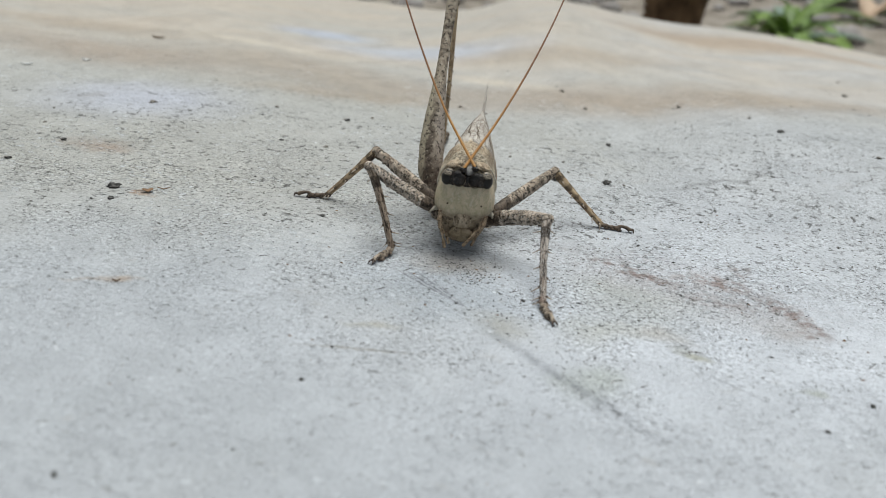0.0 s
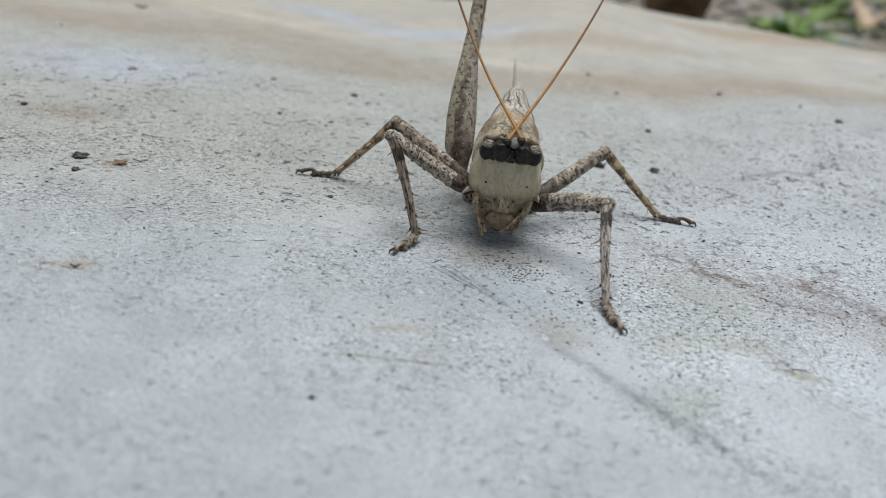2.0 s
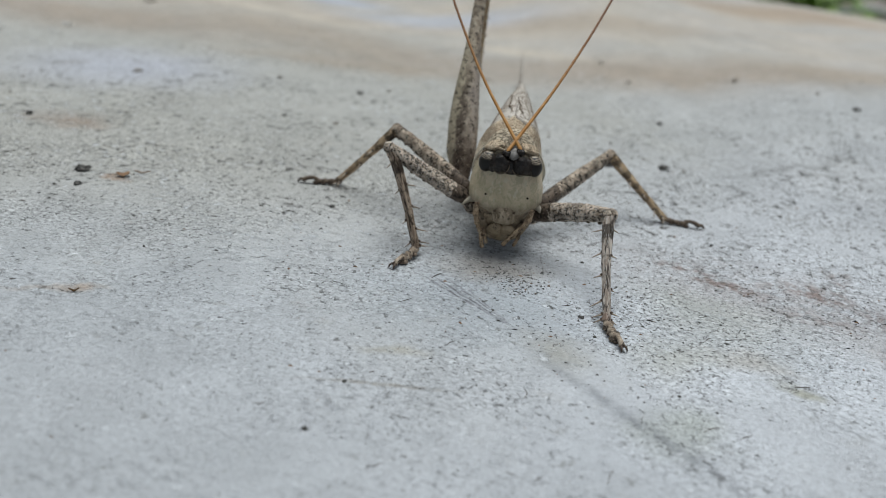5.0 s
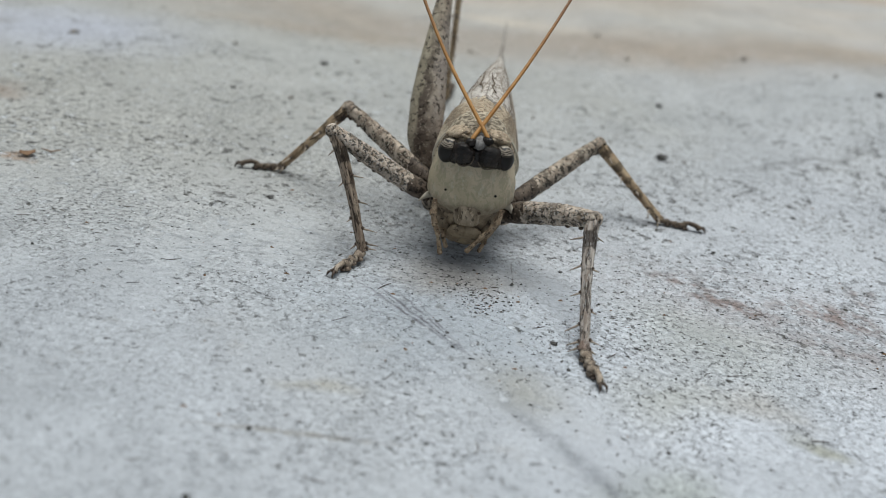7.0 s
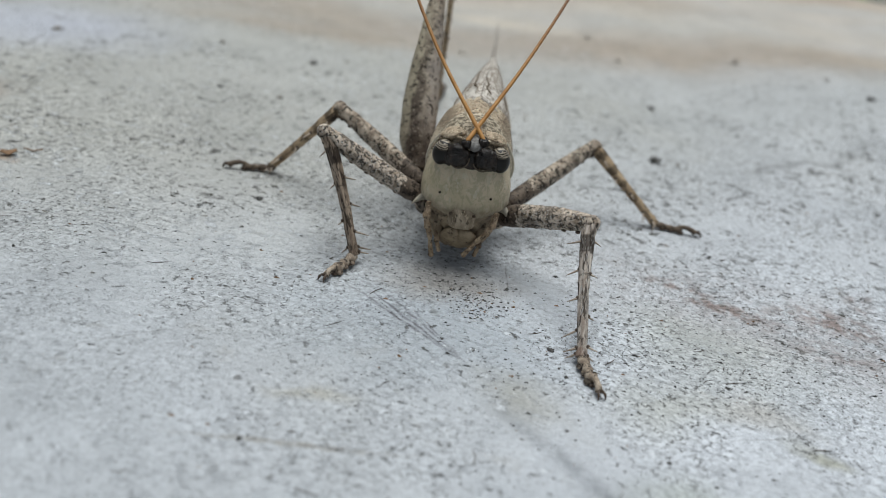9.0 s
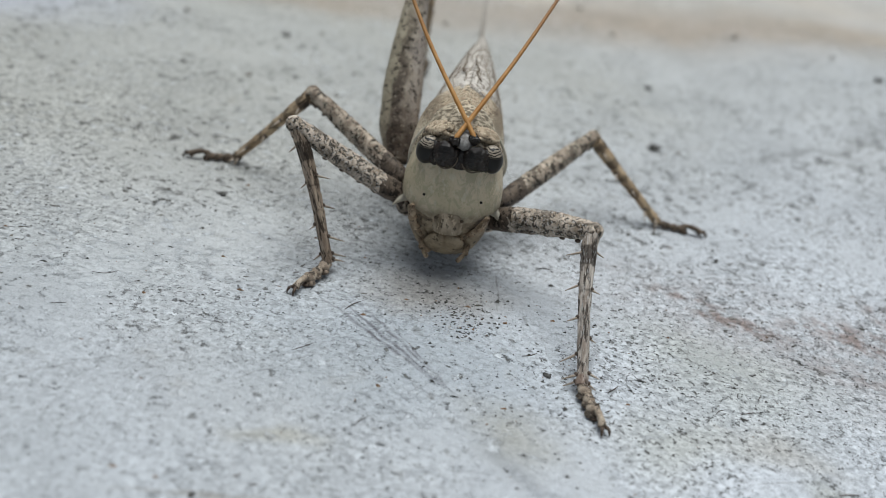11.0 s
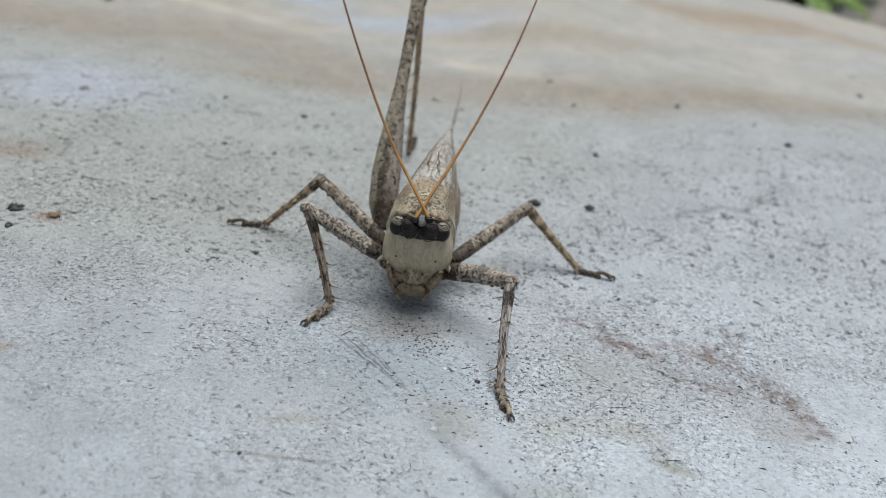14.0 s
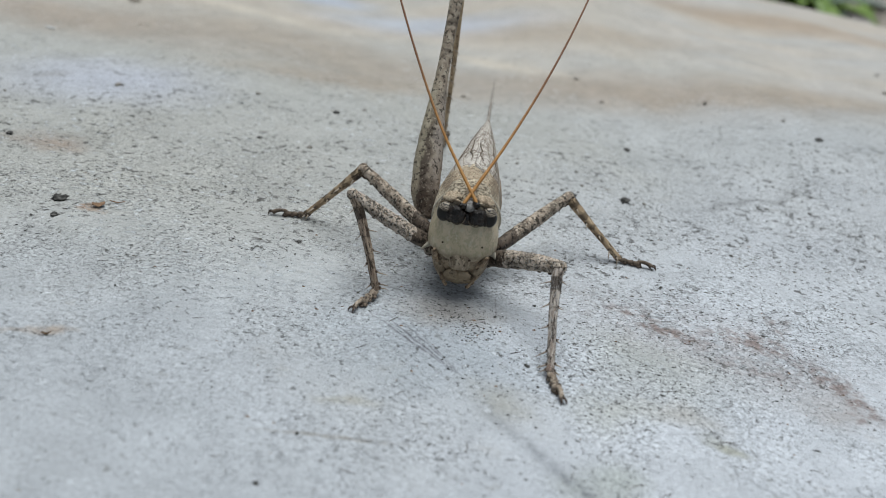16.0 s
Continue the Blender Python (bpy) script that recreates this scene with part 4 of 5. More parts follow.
def body_rings(rows, n=36):
    """rows: y, middle x, half width, bottom, top, roof sharpness."""
    out = []
    for y, cx, hw, lo, hi, sharp in rows:
        c, hh = (lo + hi) / 2, (hi - lo) / 2
        ring = []
        for j in range(n):
            a = 2 * math.pi * j / n
            ca, sa = math.cos(a), math.sin(a)
            wx = hw * math.copysign(abs(ca) ** (1 + (sharp if sa > 0 else 0) * 0.6), ca)
            ring.append((cx + wx, y, c + hh * math.copysign(abs(sa) ** (1 + 0.2 * sharp), sa)))
        out.append(ring)
    return out


# pronotum: a saddle over the neck, its sides a little wider than the head
bm = loft(body_rings([(7.97, 0.11, 0.25, 0.36, 0.95, 0.3), (8.00, 0.11, 0.285, 0.34, 0.975, 0.6), (8.05, 0.112, 0.297, 0.33, 0.99, 0.9), (8.15, 0.107, 0.290, 0.33, 1.00, 1.1), (8.24, 0.107, 0.280, 0.38, 1.01, 1.1), (8.31, 0.112, 0.265, 0.48, 1.015, 1.0), (8.36, 0.120, 0.245, 0.58, 1.01, 0.8), (8.38, 0.120, 0.22, 0.62, 1.00, 0.8)]))
part("pronotum", bm, PRONOTUM, cricket, "speckled brown neck shield with pale rim", at=(0.12, 8.3, 0.7))
for s in (-1, 1):
    rim = [(0.112 + s * 0.288 * math.cos(a) ** (1.45 if a > 0 else 1), 8.015, 0.66 + 0.33 * math.copysign(abs(math.sin(a)) ** 1.15, a)) for a in [math.radians(-40 + 8 * k) for k in range(13)]]
    part("pronotum_rim", tube(rim, (0.006, 0.012, 0.011, 0.004), 40, 8), RIM, cricket, "pale raised rim of the neck shield", at=(0.112 + s * 0.3, 8.02, 0.675))
bm = loft(body_rings([(8.1, 0.115, 0.20, 0.20, 0.6, 0), (8.3, 0.12, 0.27, 0.15, 0.7, 0), (8.7, 0.135, 0.30, 0.14, 0.8, 0), (9.1, 0.155, 0.27, 0.18, 0.74, 0), (9.45, 0.175, 0.18, 0.28, 0.70, 0), (9.7, 0.195, 0.10, 0.42, 0.70, 0), (9.9, 0.21, 0.05, 0.55, 0.70, 0)]))
part("abdomen", bm, ABDOMEN, cricket, "tan underside of the body", at=(0.15, 9.0, 0.5))


def build_wing(s):
    """One folded fore wing: a thin curved roof from the ridge down the flank, ending in a point."""
    bm = bmesh.new()
    nu, nv = 26, 12
    grid = []
    for i in range(nu):
        u = i / (nu - 1)
        y = 8.30 + 1.58 * u
        cx = 0.12 + 0.066 * (y - 8.32)
        hw = 0.315 * (1 - u) ** 0.95 * (1 + 0.32 * u) * (0.86 + 0.14 * min(1, u / 0.15)) + 0.004
        top = 1.012 - 0.12 * u ** 1.6
        drop = 0.60 * (1 - u ** 1.5) + 0.015
        row = []
        for j in range(nv):
            v = j / (nv - 1)
            a = v * math.pi / 2 * 1.05
            x = cx + s * (hw * math.sin(a) + 0.002)
            z = top - drop * (1 - math.cos(a)) * 0.95 - 0.06 * v * (1 - v)
            z += 0.004 * math.sin(v * 26 + u * 5 + s) * (1 - u)
            row.append(Vector((x, y, z)))
        grid.append(row)
    a = [[bm.verts.new(p) for p in r] for r in grid]
    b = [[bm.verts.new(p + Vector((-s * 0.012 * j / nv, 0, -0.012))) for j, p in enumerate(r)] for r in grid]
    for i in range(nu - 1):
        for j in range(nv - 1):
            bm.faces.new((a[i][j], a[i][j + 1], a[i + 1][j + 1], a[i + 1][j]))
            bm.faces.new((b[i][j], b[i + 1][j], b[i + 1][j + 1], b[i][j + 1]))
    rim = [a[i][0] for i in range(nu)] + a[-1][1:] + [a[i][-1] for i in range(nu - 2, -1, -1)] + a[0][-2:0:-1]
    rim2 = [b[i][0] for i in range(nu)] + b[-1][1:] + [b[i][-1] for i in range(nu - 2, -1, -1)] + b[0][-2:0:-1]
    for k in range(len(rim)):
        bm.faces.new((rim[k], rim2[k], rim2[(k + 1) % len(rim)], rim[(k + 1) % len(rim)]))
    w = part("fore_wing", bm, WING, cricket, "pale grey folded wing with dark veins", at=(0.13, 8.5, 0.9))
    # raised veins
    for k, v0 in enumerate((0.06, 0.24, 0.44, 0.66)):
        pts = []
        for i in range(2, nu - 3, 3):
            u = i / (nu - 1)
            v = v0 * (1 - 0.35 * u) + 0.04 * math.sin(i * 1.3 + k)
            row = grid[i]
            q = v * (nv - 1)
            j = int(q)
            pts.append(row[j].lerp(row[j + 1], q - j) + Vector((s * 0.003, 0, 0.004)))
        part("vein", tube(pts, (0.0035, 0.003, 0.0015), 40, 6), DARKVEIN if k == 2 else VEIN, w, at=(0.13, 8.5, 0.9))
    # a short crooked dark vein beside the ridge
    pts = [Vector((0.125 + s * x, y, 1.013 - 0.28 * x)) for x, y in ((0.050 + 0.02 * s, 8.49), (0.036, 8.60), (0.052, 8.66 + 0.03 * s), (0.034, 8.79), (0.028, 8.95))]
    part("vein", tube(pts, (0.003, 0.0065, 0.006, 0.002), 40, 6), DARKVEIN, w, "dark crooked vein", at=(0.13, 8.5, 0.9))
    return w


for s in (-1, 1):
    build_wing(s)
bm = tube([(0.21, 9.85, 0.62), (0.235, 10.5, 0.66), (0.255, 11.1, 0.70), (0.272, 11.7, 0.74)], (0.046, 0.038, 0.030, 0.008), 24, 10, side=(1, 0, 0), flat=0.5)
part("ovipositor", bm, TAIL, cricket, "thin grey blade at the tail end", at=(0.21, 9.85, 0.62))


# ---- legs ----
def add_spines(line, where, length, out, leg):
    """Thin pale thorns along a shin, each on a small dark base."""
    n = len(line)
    for k, w in enumerate(where):
        q = w * (n - 1)
        i = min(int(q), n - 2)
        p = line[i].lerp(line[i + 1], q - i)
        d = (line[i + 1] - line[i]).normalized()
        o = (out - d * out.dot(d)).normalized()
        o = (o + d.cross(o) * (0.35 if k % 2 else -0.1)).normalized()
        tip = p + (o * 0.94 + d * 0.33) * length * (1 - 0.12 * (k % 3))
        root = p + o * 0.025
        part("spine", tube([root, root.lerp(tip, 0.5), tip], (0.0080, 0.0060, 0.002), 6, 7), SPINE, leg, at=tuple(root))
        part("spine_base", blob(p + o * 0.034, (0.013, 0.013, 0.013), 8, 6), CLAW, leg, at=tuple(p + o * 0.034))


def build_leg(name, hip, elbow, heel, toe, femur_r, tibia_r, femur_mat, label, side, flat=0.85, curl=0.0, shin_mat=None, foot_mat=None):
    hip, elbow, heel, toe = (Vector(p) for p in (hip, elbow, heel, toe))
    d = elbow - hip
    sag = Vector((0, 0, curl))
    pts = [hip, hip + d * 0.25 + sag, hip + d * 0.6 + sag, hip + d * 0.93, elbow]
    bm = tube(pts, femur_r, 56, 18, flat=flat, rugged=0.10)
    add_blob(bm, elbow, (femur_r[-1] * 1.12,) * 3, 12, 8)
    # a row of small dark-based teeth under the thigh, and a dark joint at its root
    line = smooth_line(pts, 20)
    leg = part(name, bm, femur_mat, cricket, label, at=tuple(hip))
    for k in range(5, 18, 2):
        p = line[k] + Vector((0, -femur_r[2] * 0.52, -femur_r[2] * (0.76 if k % 4 else 0.70)))
        part("tooth", blob(p, (0.018, 0.012, 0.012), 8, 6, None, 0.3, k), CLAW, leg, at=tuple(p))
    k = femur_r[0] * 1.12
    bm = tube([line[0], line[2], line[4], line[5]], (k * 1.0, k * 1.16, k * 1.22, k * 1.12), 12, 14, flat=flat, rugged=0.1)
    part("trochanter", bm, TROCHANTER, leg, "dark joint at the root of the leg", at=tuple(hip))
    t = heel - elbow
    bend = side * 0.02
    tp = [elbow, elbow + t * 0.12 + bend, elbow + t * 0.5 + bend, elbow + t * 0.9, heel]
    bm = tube(tp, tibia_r, 48, 16, rugged=0.12, ridges=0.10)
    front = femur_mat == PALE
    part("tibia", bm, shin_mat or TIBIA, leg, "streaked shin with a dark ring" if front else "tan shin with dark rings", at=tuple(elbow), axis=tuple(t))
    # two pale lobes that clasp the knee
    across = d.cross(t).normalized()
    for q in (-1, 1):
        p = elbow + across * q * femur_r[-1] * 0.75 + t.normalized() * 0.02
        part("knee_lobe", blob(p, (0.018, 0.022, 0.030), 10, 8, None, 0.3, q), femur_mat, leg, at=tuple(p))
    tl = smooth_line(tp, 24)
    out = side.normalized()
    add_spines(tl, (0.28, 0.42, 0.55, 0.68, 0.80, 0.92), 0.135, out, leg)
    add_spines(tl, (0.26, 0.44, 0.62, 0.78, 0.92), 0.095, -out, leg)
    # the foot: two short joints, a broad lobed one, and a slim last one that arches over to the claws
    f = toe - heel
    cuts = (0.0, 0.26, 0.44, 0.66)
    slim = 0.80 if foot_mat else 1.0
    g = Vector((f.x, f.y, 0)).normalized()
    cr = Vector((-g.y, g.x, 0))
    for k in range(3):
        a, b = heel + f * cuts[k], heel + f * cuts[k + 1]
        r = (0.040, 0.037, 0.043)[k] * slim
        mid = a.lerp(b, 0.62)
        a, b, mid = (Vector((p.x, p.y, max(p.z, r * 0.85))) for p in (a, b, mid))
        bm = tube([a, a.lerp(mid, 0.5), mid, b], (r * 0.62, r * 0.72, r * 0.95, r * 0.55), 12, 12, rugged=0.15)
        for q in (-1, 1):
            add_blob(bm, mid + cr * q * r * 0.55 + g * r * 0.25 + Vector((0, 0, -r * 0.4)), (r * 0.62, r * 0.62, r * 0.42), 10, 6)
        part("tarsus_joint", bm, foot_mat or TARSUS, leg, "dark brown joint of the foot" if foot_mat else "pale lobed joint of the foot", at=tuple(a), axis=tuple(f))
        pad = mid + g * r * 0.5 + Vector((0, 0, -r * 0.62))
        part("tarsus_pad", blob(pad, (r * 0.8, r * 0.8, r * 0.26), 10, 6), CLAW, leg, "dark pad under the foot", at=tuple(pad))
    a = heel + f * 0.56
    a.z = max(a.z, 0.045) + 0.008
    e = heel + f * 0.97
    e.z = 0.030
    bm = tube([a, a.lerp(e, 0.35) + Vector((0, 0, 0.014)), a.lerp(e, 0.75) + Vector((0, 0, 0.012)), e], (0.014, 0.017, 0.020, 0.024), 14, 10)
    part("tarsus_joint", bm, foot_mat or TARSUS, leg, "slim last joint of the foot", at=tuple(a), axis=tuple(f))
    for q in (-1, 1):
        bm = tube([e, e + g * 0.022 + cr * q * 0.015 + Vector((0, 0, 0.010)), e + g * 0.042 + cr * q * 0.021 + Vector((0, 0, -0.004)), e + g * 0.047 + cr * q * 0.022 + Vector((0, 0, -0.026))], (0.011, 0.010, 0.007, 0.002), 10, 6)
        part("claw", bm, CLAW, leg, "dark hooked claw", at=tuple(e))
    return leg


FR = (0.058, 0.078, 0.075, 0.058, 0.046)
TR = (0.040, 0.043, 0.032, 0.029, 0.032)
build_leg("front_leg", (-0.17, 7.98, 0.37), (-0.86, 7.92, 0.765), (-0.55, 7.60, 0.06), (-0.70, 7.34, 0.02), FR, TR, PALE, "pale grey speckled front leg with spiny brown shin", Vector((1, 0.1, 0)), curl=-0.01, shin_mat=BROWNSHIN)
build_leg("front_leg", (0.38, 7.93, 0.34), (0.918, 7.556, 0.57), (0.898, 6.835, 0.05), (0.985, 6.56, 0.02), FR, TR, PALE, "pale grey speckled front leg with spiny shin", Vector((-1, 0.1, 0)), curl=0.015, shin_mat=PALESHIN)
MR = (0.055, 0.074, 0.072, 0.056, 0.046)
build_leg("middle_leg", (-0.19, 8.22, 0.36), (-0.885, 8.70, 0.655), (-1.418, 8.80, 0.035), (-1.74, 8.765, 0.02), MR, TR, DARKLEG, "brown speckled middle leg with dark-ringed shin", Vector((0.1, -1, 0)), foot_mat=DARKFOOT)
build_leg("middle_leg", (0.42, 8.20, 0.30), (1.07, 8.96, 0.555), (1.66, 8.82, 0.035), (1.98, 8.775, 0.02), MR, TR, DARKLEG, "brown speckled middle leg with dark-ringed shin", Vector((-0.1, -1, 0)), foot_mat=DARKFOOT)

# the one hind leg, folded: thick thigh rising to the knee, thin shin coming down behind it
HIP, KNEE, FOOT = Vector((-0.266, 8.576, 0.296)), Vector((-0.266, 9.98, 2.12)), Vector((-0.25, 11.02, 0.05))
BOW = Vector((-0.043, -0.035, -0.051))
bm = tube([HIP.lerp(KNEE, k / 8) + BOW * math.sin(math.pi * (k / 8) ** 0.7) for k in range(9)], (0.070, 0.136, 0.141, 0.121, 0.090, 0.064, 0.058, 0.060, 0.072), 90, 22, side=(1, 0, 0), flat=0.97, rugged=0.03)
add_blob(bm, KNEE + Vector((0, 0.01, 0.005)), (0.090, 0.085, 0.065), 16, 10, pose(0, 0, 0, -25, 0, 0))
add_blob(bm, KNEE + Vector((0.03, 0.05, -0.05)), (0.055, 0.06, 0.06), 14, 10)
hind = part("hind_leg", bm, HIND, cricket, "long grey hind leg with swollen thigh, folded", at=tuple(HIP))
tl = [KNEE + Vector((0.03, 0.03, -0.02)), KNEE.lerp(FOOT, 0.12) + Vector((0.03, 0.02, 0)), KNEE.lerp(FOOT, 0.5) + Vector((0.03, 0.03, 0)), FOOT]
part("tibia", tube(tl, (0.040, 0.036, 0.027, 0.030), 40, 10), TIBIA, hind, "thin tan shin", at=tuple(KNEE))
for k in range(7):
    p = tl[1].lerp(FOOT, 0.25 + 0.11 * k)
    for side in (-1, 1):
        part("spine", tube([p, p + Vector((0.035 * side, -0.03, -0.02)), p + Vector((0.06 * side, -0.05, -0.05))], (0.009, 0.006, 0.002), 6, 6), SPINE, hind, at=tuple(p))
bm = bmesh.new()
for k in range(4):
    a = FOOT + Vector((0.01 * k, 0.11 * k, -0.005))
    add_tube(bm, [a, a + Vector((0.005, 0.06, 0.0)), a + Vector((0.01, 0.11, 0))], (0.03, 0.042, 0.03), 6, 10)
part("tarsus", bm, JAW, hind, "dark foot", at=tuple(FOOT))
part("thorax", loft(body_rings([(7.98, 0.11, 0.16, 0.20, 0.55, 0), (8.05, 0.11, 0.25, 0.12, 0.60, 0), (8.2, 0.115, 0.29, 0.08, 0.6, 0), (8.45, 0.125, 0.30, 0.08, 0.6, 0), (8.65, 0.135, 0.27, 0.11, 0.6, 0), (8.75, 0.14, 0.2, 0.16, 0.55, 0)])), DARKLEG, cricket, "dark brown underside between the legs", at=(0.12, 8.3, 0.3))
# pale thorns and coxae where the legs join
for a, b in (((-0.13, 7.93, 0.42), (-0.235, 7.86, 0.37)), ((0.36, 7.90, 0.42), (0.43, 7.83, 0.36))):
    part("coxal_thorn", tube([a, ((a[0] + b[0]) / 2, a[1] - 0.04, a[2] - 0.01), b], (0.035, 0.022, 0.004), 8, 8), RIM, cricket, "pale thorn at the leg root", at=a)
for p in ((-0.15, 8.0, 0.33), (0.36, 8.0, 0.30), (-0.16, 8.25, 0.33), (0.38, 8.25, 0.28)):
    part("coxa", blob(p, (0.075, 0.07, 0.09), 12, 8), DARKLEG, cricket, at=p)


# ---- crumbs and dirt on the sheet ----
CRUMBS = [(-3.68, 8.45, 0.062), (-3.58, 8.15, 0.036), (-4.83, 9.71, 0.045), (-1.66, 11.70, 0.06), (2.11, 11.86, 0.065), (4.68, 12.39, 0.07), (3.47, 13.75, 0.055), (6.75, 15.3, 0.07),
          (1.27, 10.2, 0.075), (1.89, 10.27, 0.062), (-0.96, 5.35, 0.026), (3.47, 5.84, 0.035), (2.97, 5.44, 0.03), (-5.1, 8.94, 0.04), (-0.82, 5.83, 0.022), (0.735, 6.93, 0.022),
          (0.81, 6.69, 0.014), (-1.37, 8.31, 0.026), (-2.34, 10.56, 0.035), (0.47, 7.55, 0.016), (-2.2, 4.1, 0.03), (1.3, 6.1, 0.018)]
# lesser ones, pressed flat
SMALL_CRUMBS = [(-2.33, 9.2, 0.025), (-1.75, 10.48, 0.042), (-1.34, 11.96, 0.04), (-0.87, 10.94, 0.035), (-0.93, 10.32, 0.034), (-3.6, 9.02, 0.02), (-3.76, 8.09, 0.022), (-4.42, 11.53, 0.07), (-5.5, 10.85, 0.03),
                (-0.09, 13.13, 0.055), (0.32, 12.87, 0.048), (1.61, 14.4, 0.06), (1.93, 13.52, 0.055), (1.43, 10.53, 0.034), (1.39, 10.92, 0.03), (0.67, 10.91, 0.035), (2.12, 10.26, 0.034), (-5.33, 10.25, 0.032),
                (-2.74, 11.94, 0.05), (-3.44, 10.5, 0.026), (4.41, 13.08, 0.046), (7.11, 16.6, 0.055), (6.47, 14.21, 0.04), (2.85, 11.91, 0.035), (5.77, 11.52, 0.055), (2.02, 8.45, 0.025), (2.88, 9.3, 0.026), (0.81, 7.81, 0.02)]


def build_crumb(x, y, r, k, grey=False):
    ob = part("dirt_crumb", blob((x, y, sheet_z(x, y) + r * 0.35), (r * 1.3, r, r * 0.5), 14, 9, pose(0, 0, 0, 12, 0, 70 * k), 1.1, k * 3.1), SOILFLAKE if grey else CRUMB, at=(x, y, sheet_z(x, y) + r * 0.35))
    return tagged(ob, "small %s crumb of dirt on the grey sheet" % ("grey-brown" if grey else "dark"), "crumb", "crumbs on the sheet")


for k, (x, y, r) in enumerate(CRUMBS):
    build_crumb(x, y, r * (0.5 if y > 10.5 else 0.5 if y < 6.5 else 0.68), k, y > 14)
for k, (x, y, r) in enumerate(SMALL_CRUMBS):
    build_crumb(x, y, r * 0.46, k + 40, y > 9.5)


# x, y, spread of the denser drifts of grit
GRIT_SPOTS = [(0.12, 7.5, 0.14), (0.30, 7.35, 0.08), (0.27, 7.22, 0.05), (0.20, 7.45, 0.10), (1.0, 7.0, 0.22), (1.25, 7.25, 0.25), (2.3, 7.2, 0.35), (3.1, 7.1, 0.3), (-1.3, 7.4, 0.35), (0.9, 6.2, 0.3), (1.5, 9.2, 0.5), (-2.2, 8.0, 0.5), (0.45, 6.6, 0.2)]


def build_grit():
    """Fine dark and pale flakes strewn over the sheet."""
    rng = random.Random(4)
    for name, mat, count, big, label in (("dark_grit", CRUMB, 4200, 0.0085, "fine dark grit"), ("pale_grit", FLAKE, 1500, 0.008, "fine pale paint flakes"), ("rusty_grit", RUSTCRUMB, 260, 0.011, "fine rusty grains"), ("soil_flakes", SOILFLAKE, 300, 0.024, "thin grey-brown soil flakes")):
        verts, faces = [], []
        made = 0
        while made < count:
            y = 4.0 + 12 * rng.random() ** 1.2
            x = rng.uniform(-0.75, 0.75) * (y + 1)
            if rng.random() < 0.10:
                cx, cy, sp = rng.choice(GRIT_SPOTS)
                x, y = rng.gauss(cx, sp * 1.4), rng.gauss(cy, sp)
            elif noise.noise(Vector((x * 0.55, y * 0.55, 7 if mat is CRUMB else 2))) < rng.uniform(-0.6, 0.35):
                continue
            if mat is SOILFLAKE and y < 8.8:
                continue
            if rng.random() > (0.8 if mat is SOILFLAKE else 0.25) + 0.75 * math.exp(-(((x - 1.4) / 2.6) ** 2 + ((y - 7.6) / 1.6) ** 2)):
                continue
            made += 1
            r = big * (0.4 + 0.9 * rng.random() ** 2.5) * (1.6 if rng.random() < 0.03 else 1)
            flatness = 0.25 if mat is SOILFLAKE else 1.0
            a0, z = rng.uniform(0, 6.28), sheet_z(x, y)
            lx = rng.uniform(0.8, 2.4)
            b = len(verts)
            for k in range(5):
                a = a0 + k * 1.2566
                rr = r * rng.uniform(0.4, 1.1)
                px, py = rr * math.cos(a) * lx, rr * math.sin(a) / lx ** 0.5
                verts.append(((x + px) * CM, (y + py) * CM, (z - 0.001) * CM))
            verts.append(((x + rng.uniform(-0.3, 0.3) * r) * CM, (y + rng.uniform(-0.3, 0.3) * r) * CM, (z + r * flatness * rng.uniform(0.5, 1.0)) * CM))
            faces += [(b + k, b + (k + 1) % 5, b + 5) for k in range(5)]
        me = bpy.data.meshes.new(name)
        me.from_pydata(verts, [], faces)
        me.materials.append(mat)
        tagged(new(name, me), label + " strewn on the grey sheet", "grit", kind="stuff")


build_grit()


def build_specks():
    """Flat dark specks of dirt, thickest beside and behind the insect."""
    rng = random.Random(12)
    verts, faces = [], []
    made = 0
    while made < 3400:
        x, y = rng.uniform(-6, 7), rng.uniform(7.4, 13)
        here = math.exp(-(((x - 2.6) / 2.4) ** 2 + ((y - 8.8) / 1.5) ** 2)) + 0.55 * math.exp(-(((x + 1.9) / 1.5) ** 2 + ((y - 8.6) / 1.0) ** 2)) + 1.1 * math.exp(-(((x - 1.2) / 0.9) ** 2 + ((y - 9.4) / 0.8) ** 2)) + 0.16
        if rng.random() > here or noise.noise(Vector((x * 1.1, y * 1.1, 4))) < rng.uniform(-0.5, 0.3):
            continue
        made += 1
        r = 0.0045 + 0.010 * rng.random() ** 3
        a0, z, turn = rng.uniform(0, 6.28), sheet_z(x, y), rng.gauss(0.25, 0.5)
        long = rng.uniform(1.0, 3.2)
        b = len(verts)
        for k in range(7):
            a = a0 + k * 0.8976
            rr = r * rng.uniform(0.55, 1.1)
            px, py = rr * math.cos(a) * long, rr * math.sin(a)
            verts.append(((x + px * math.cos(turn) - py * math.sin(turn)) * CM, (y + px * math.sin(turn) + py * math.cos(turn)) * CM, (z - 0.001) * CM))
        verts.append((x * CM, y * CM, (z + r * rng.uniform(0.2, 0.5)) * CM))
        faces += [(b + k, b + (k + 1) % 7, b + 7) for k in range(7)]
    me = bpy.data.meshes.new("dirt_specks")
    me.from_pydata(verts, [], faces)
    me.materials.append(SPECK)
    tagged(new("dirt_specks", me), "flat dark specks of dirt strewn on the grey sheet", "dirt", kind="stuff")


build_specks()


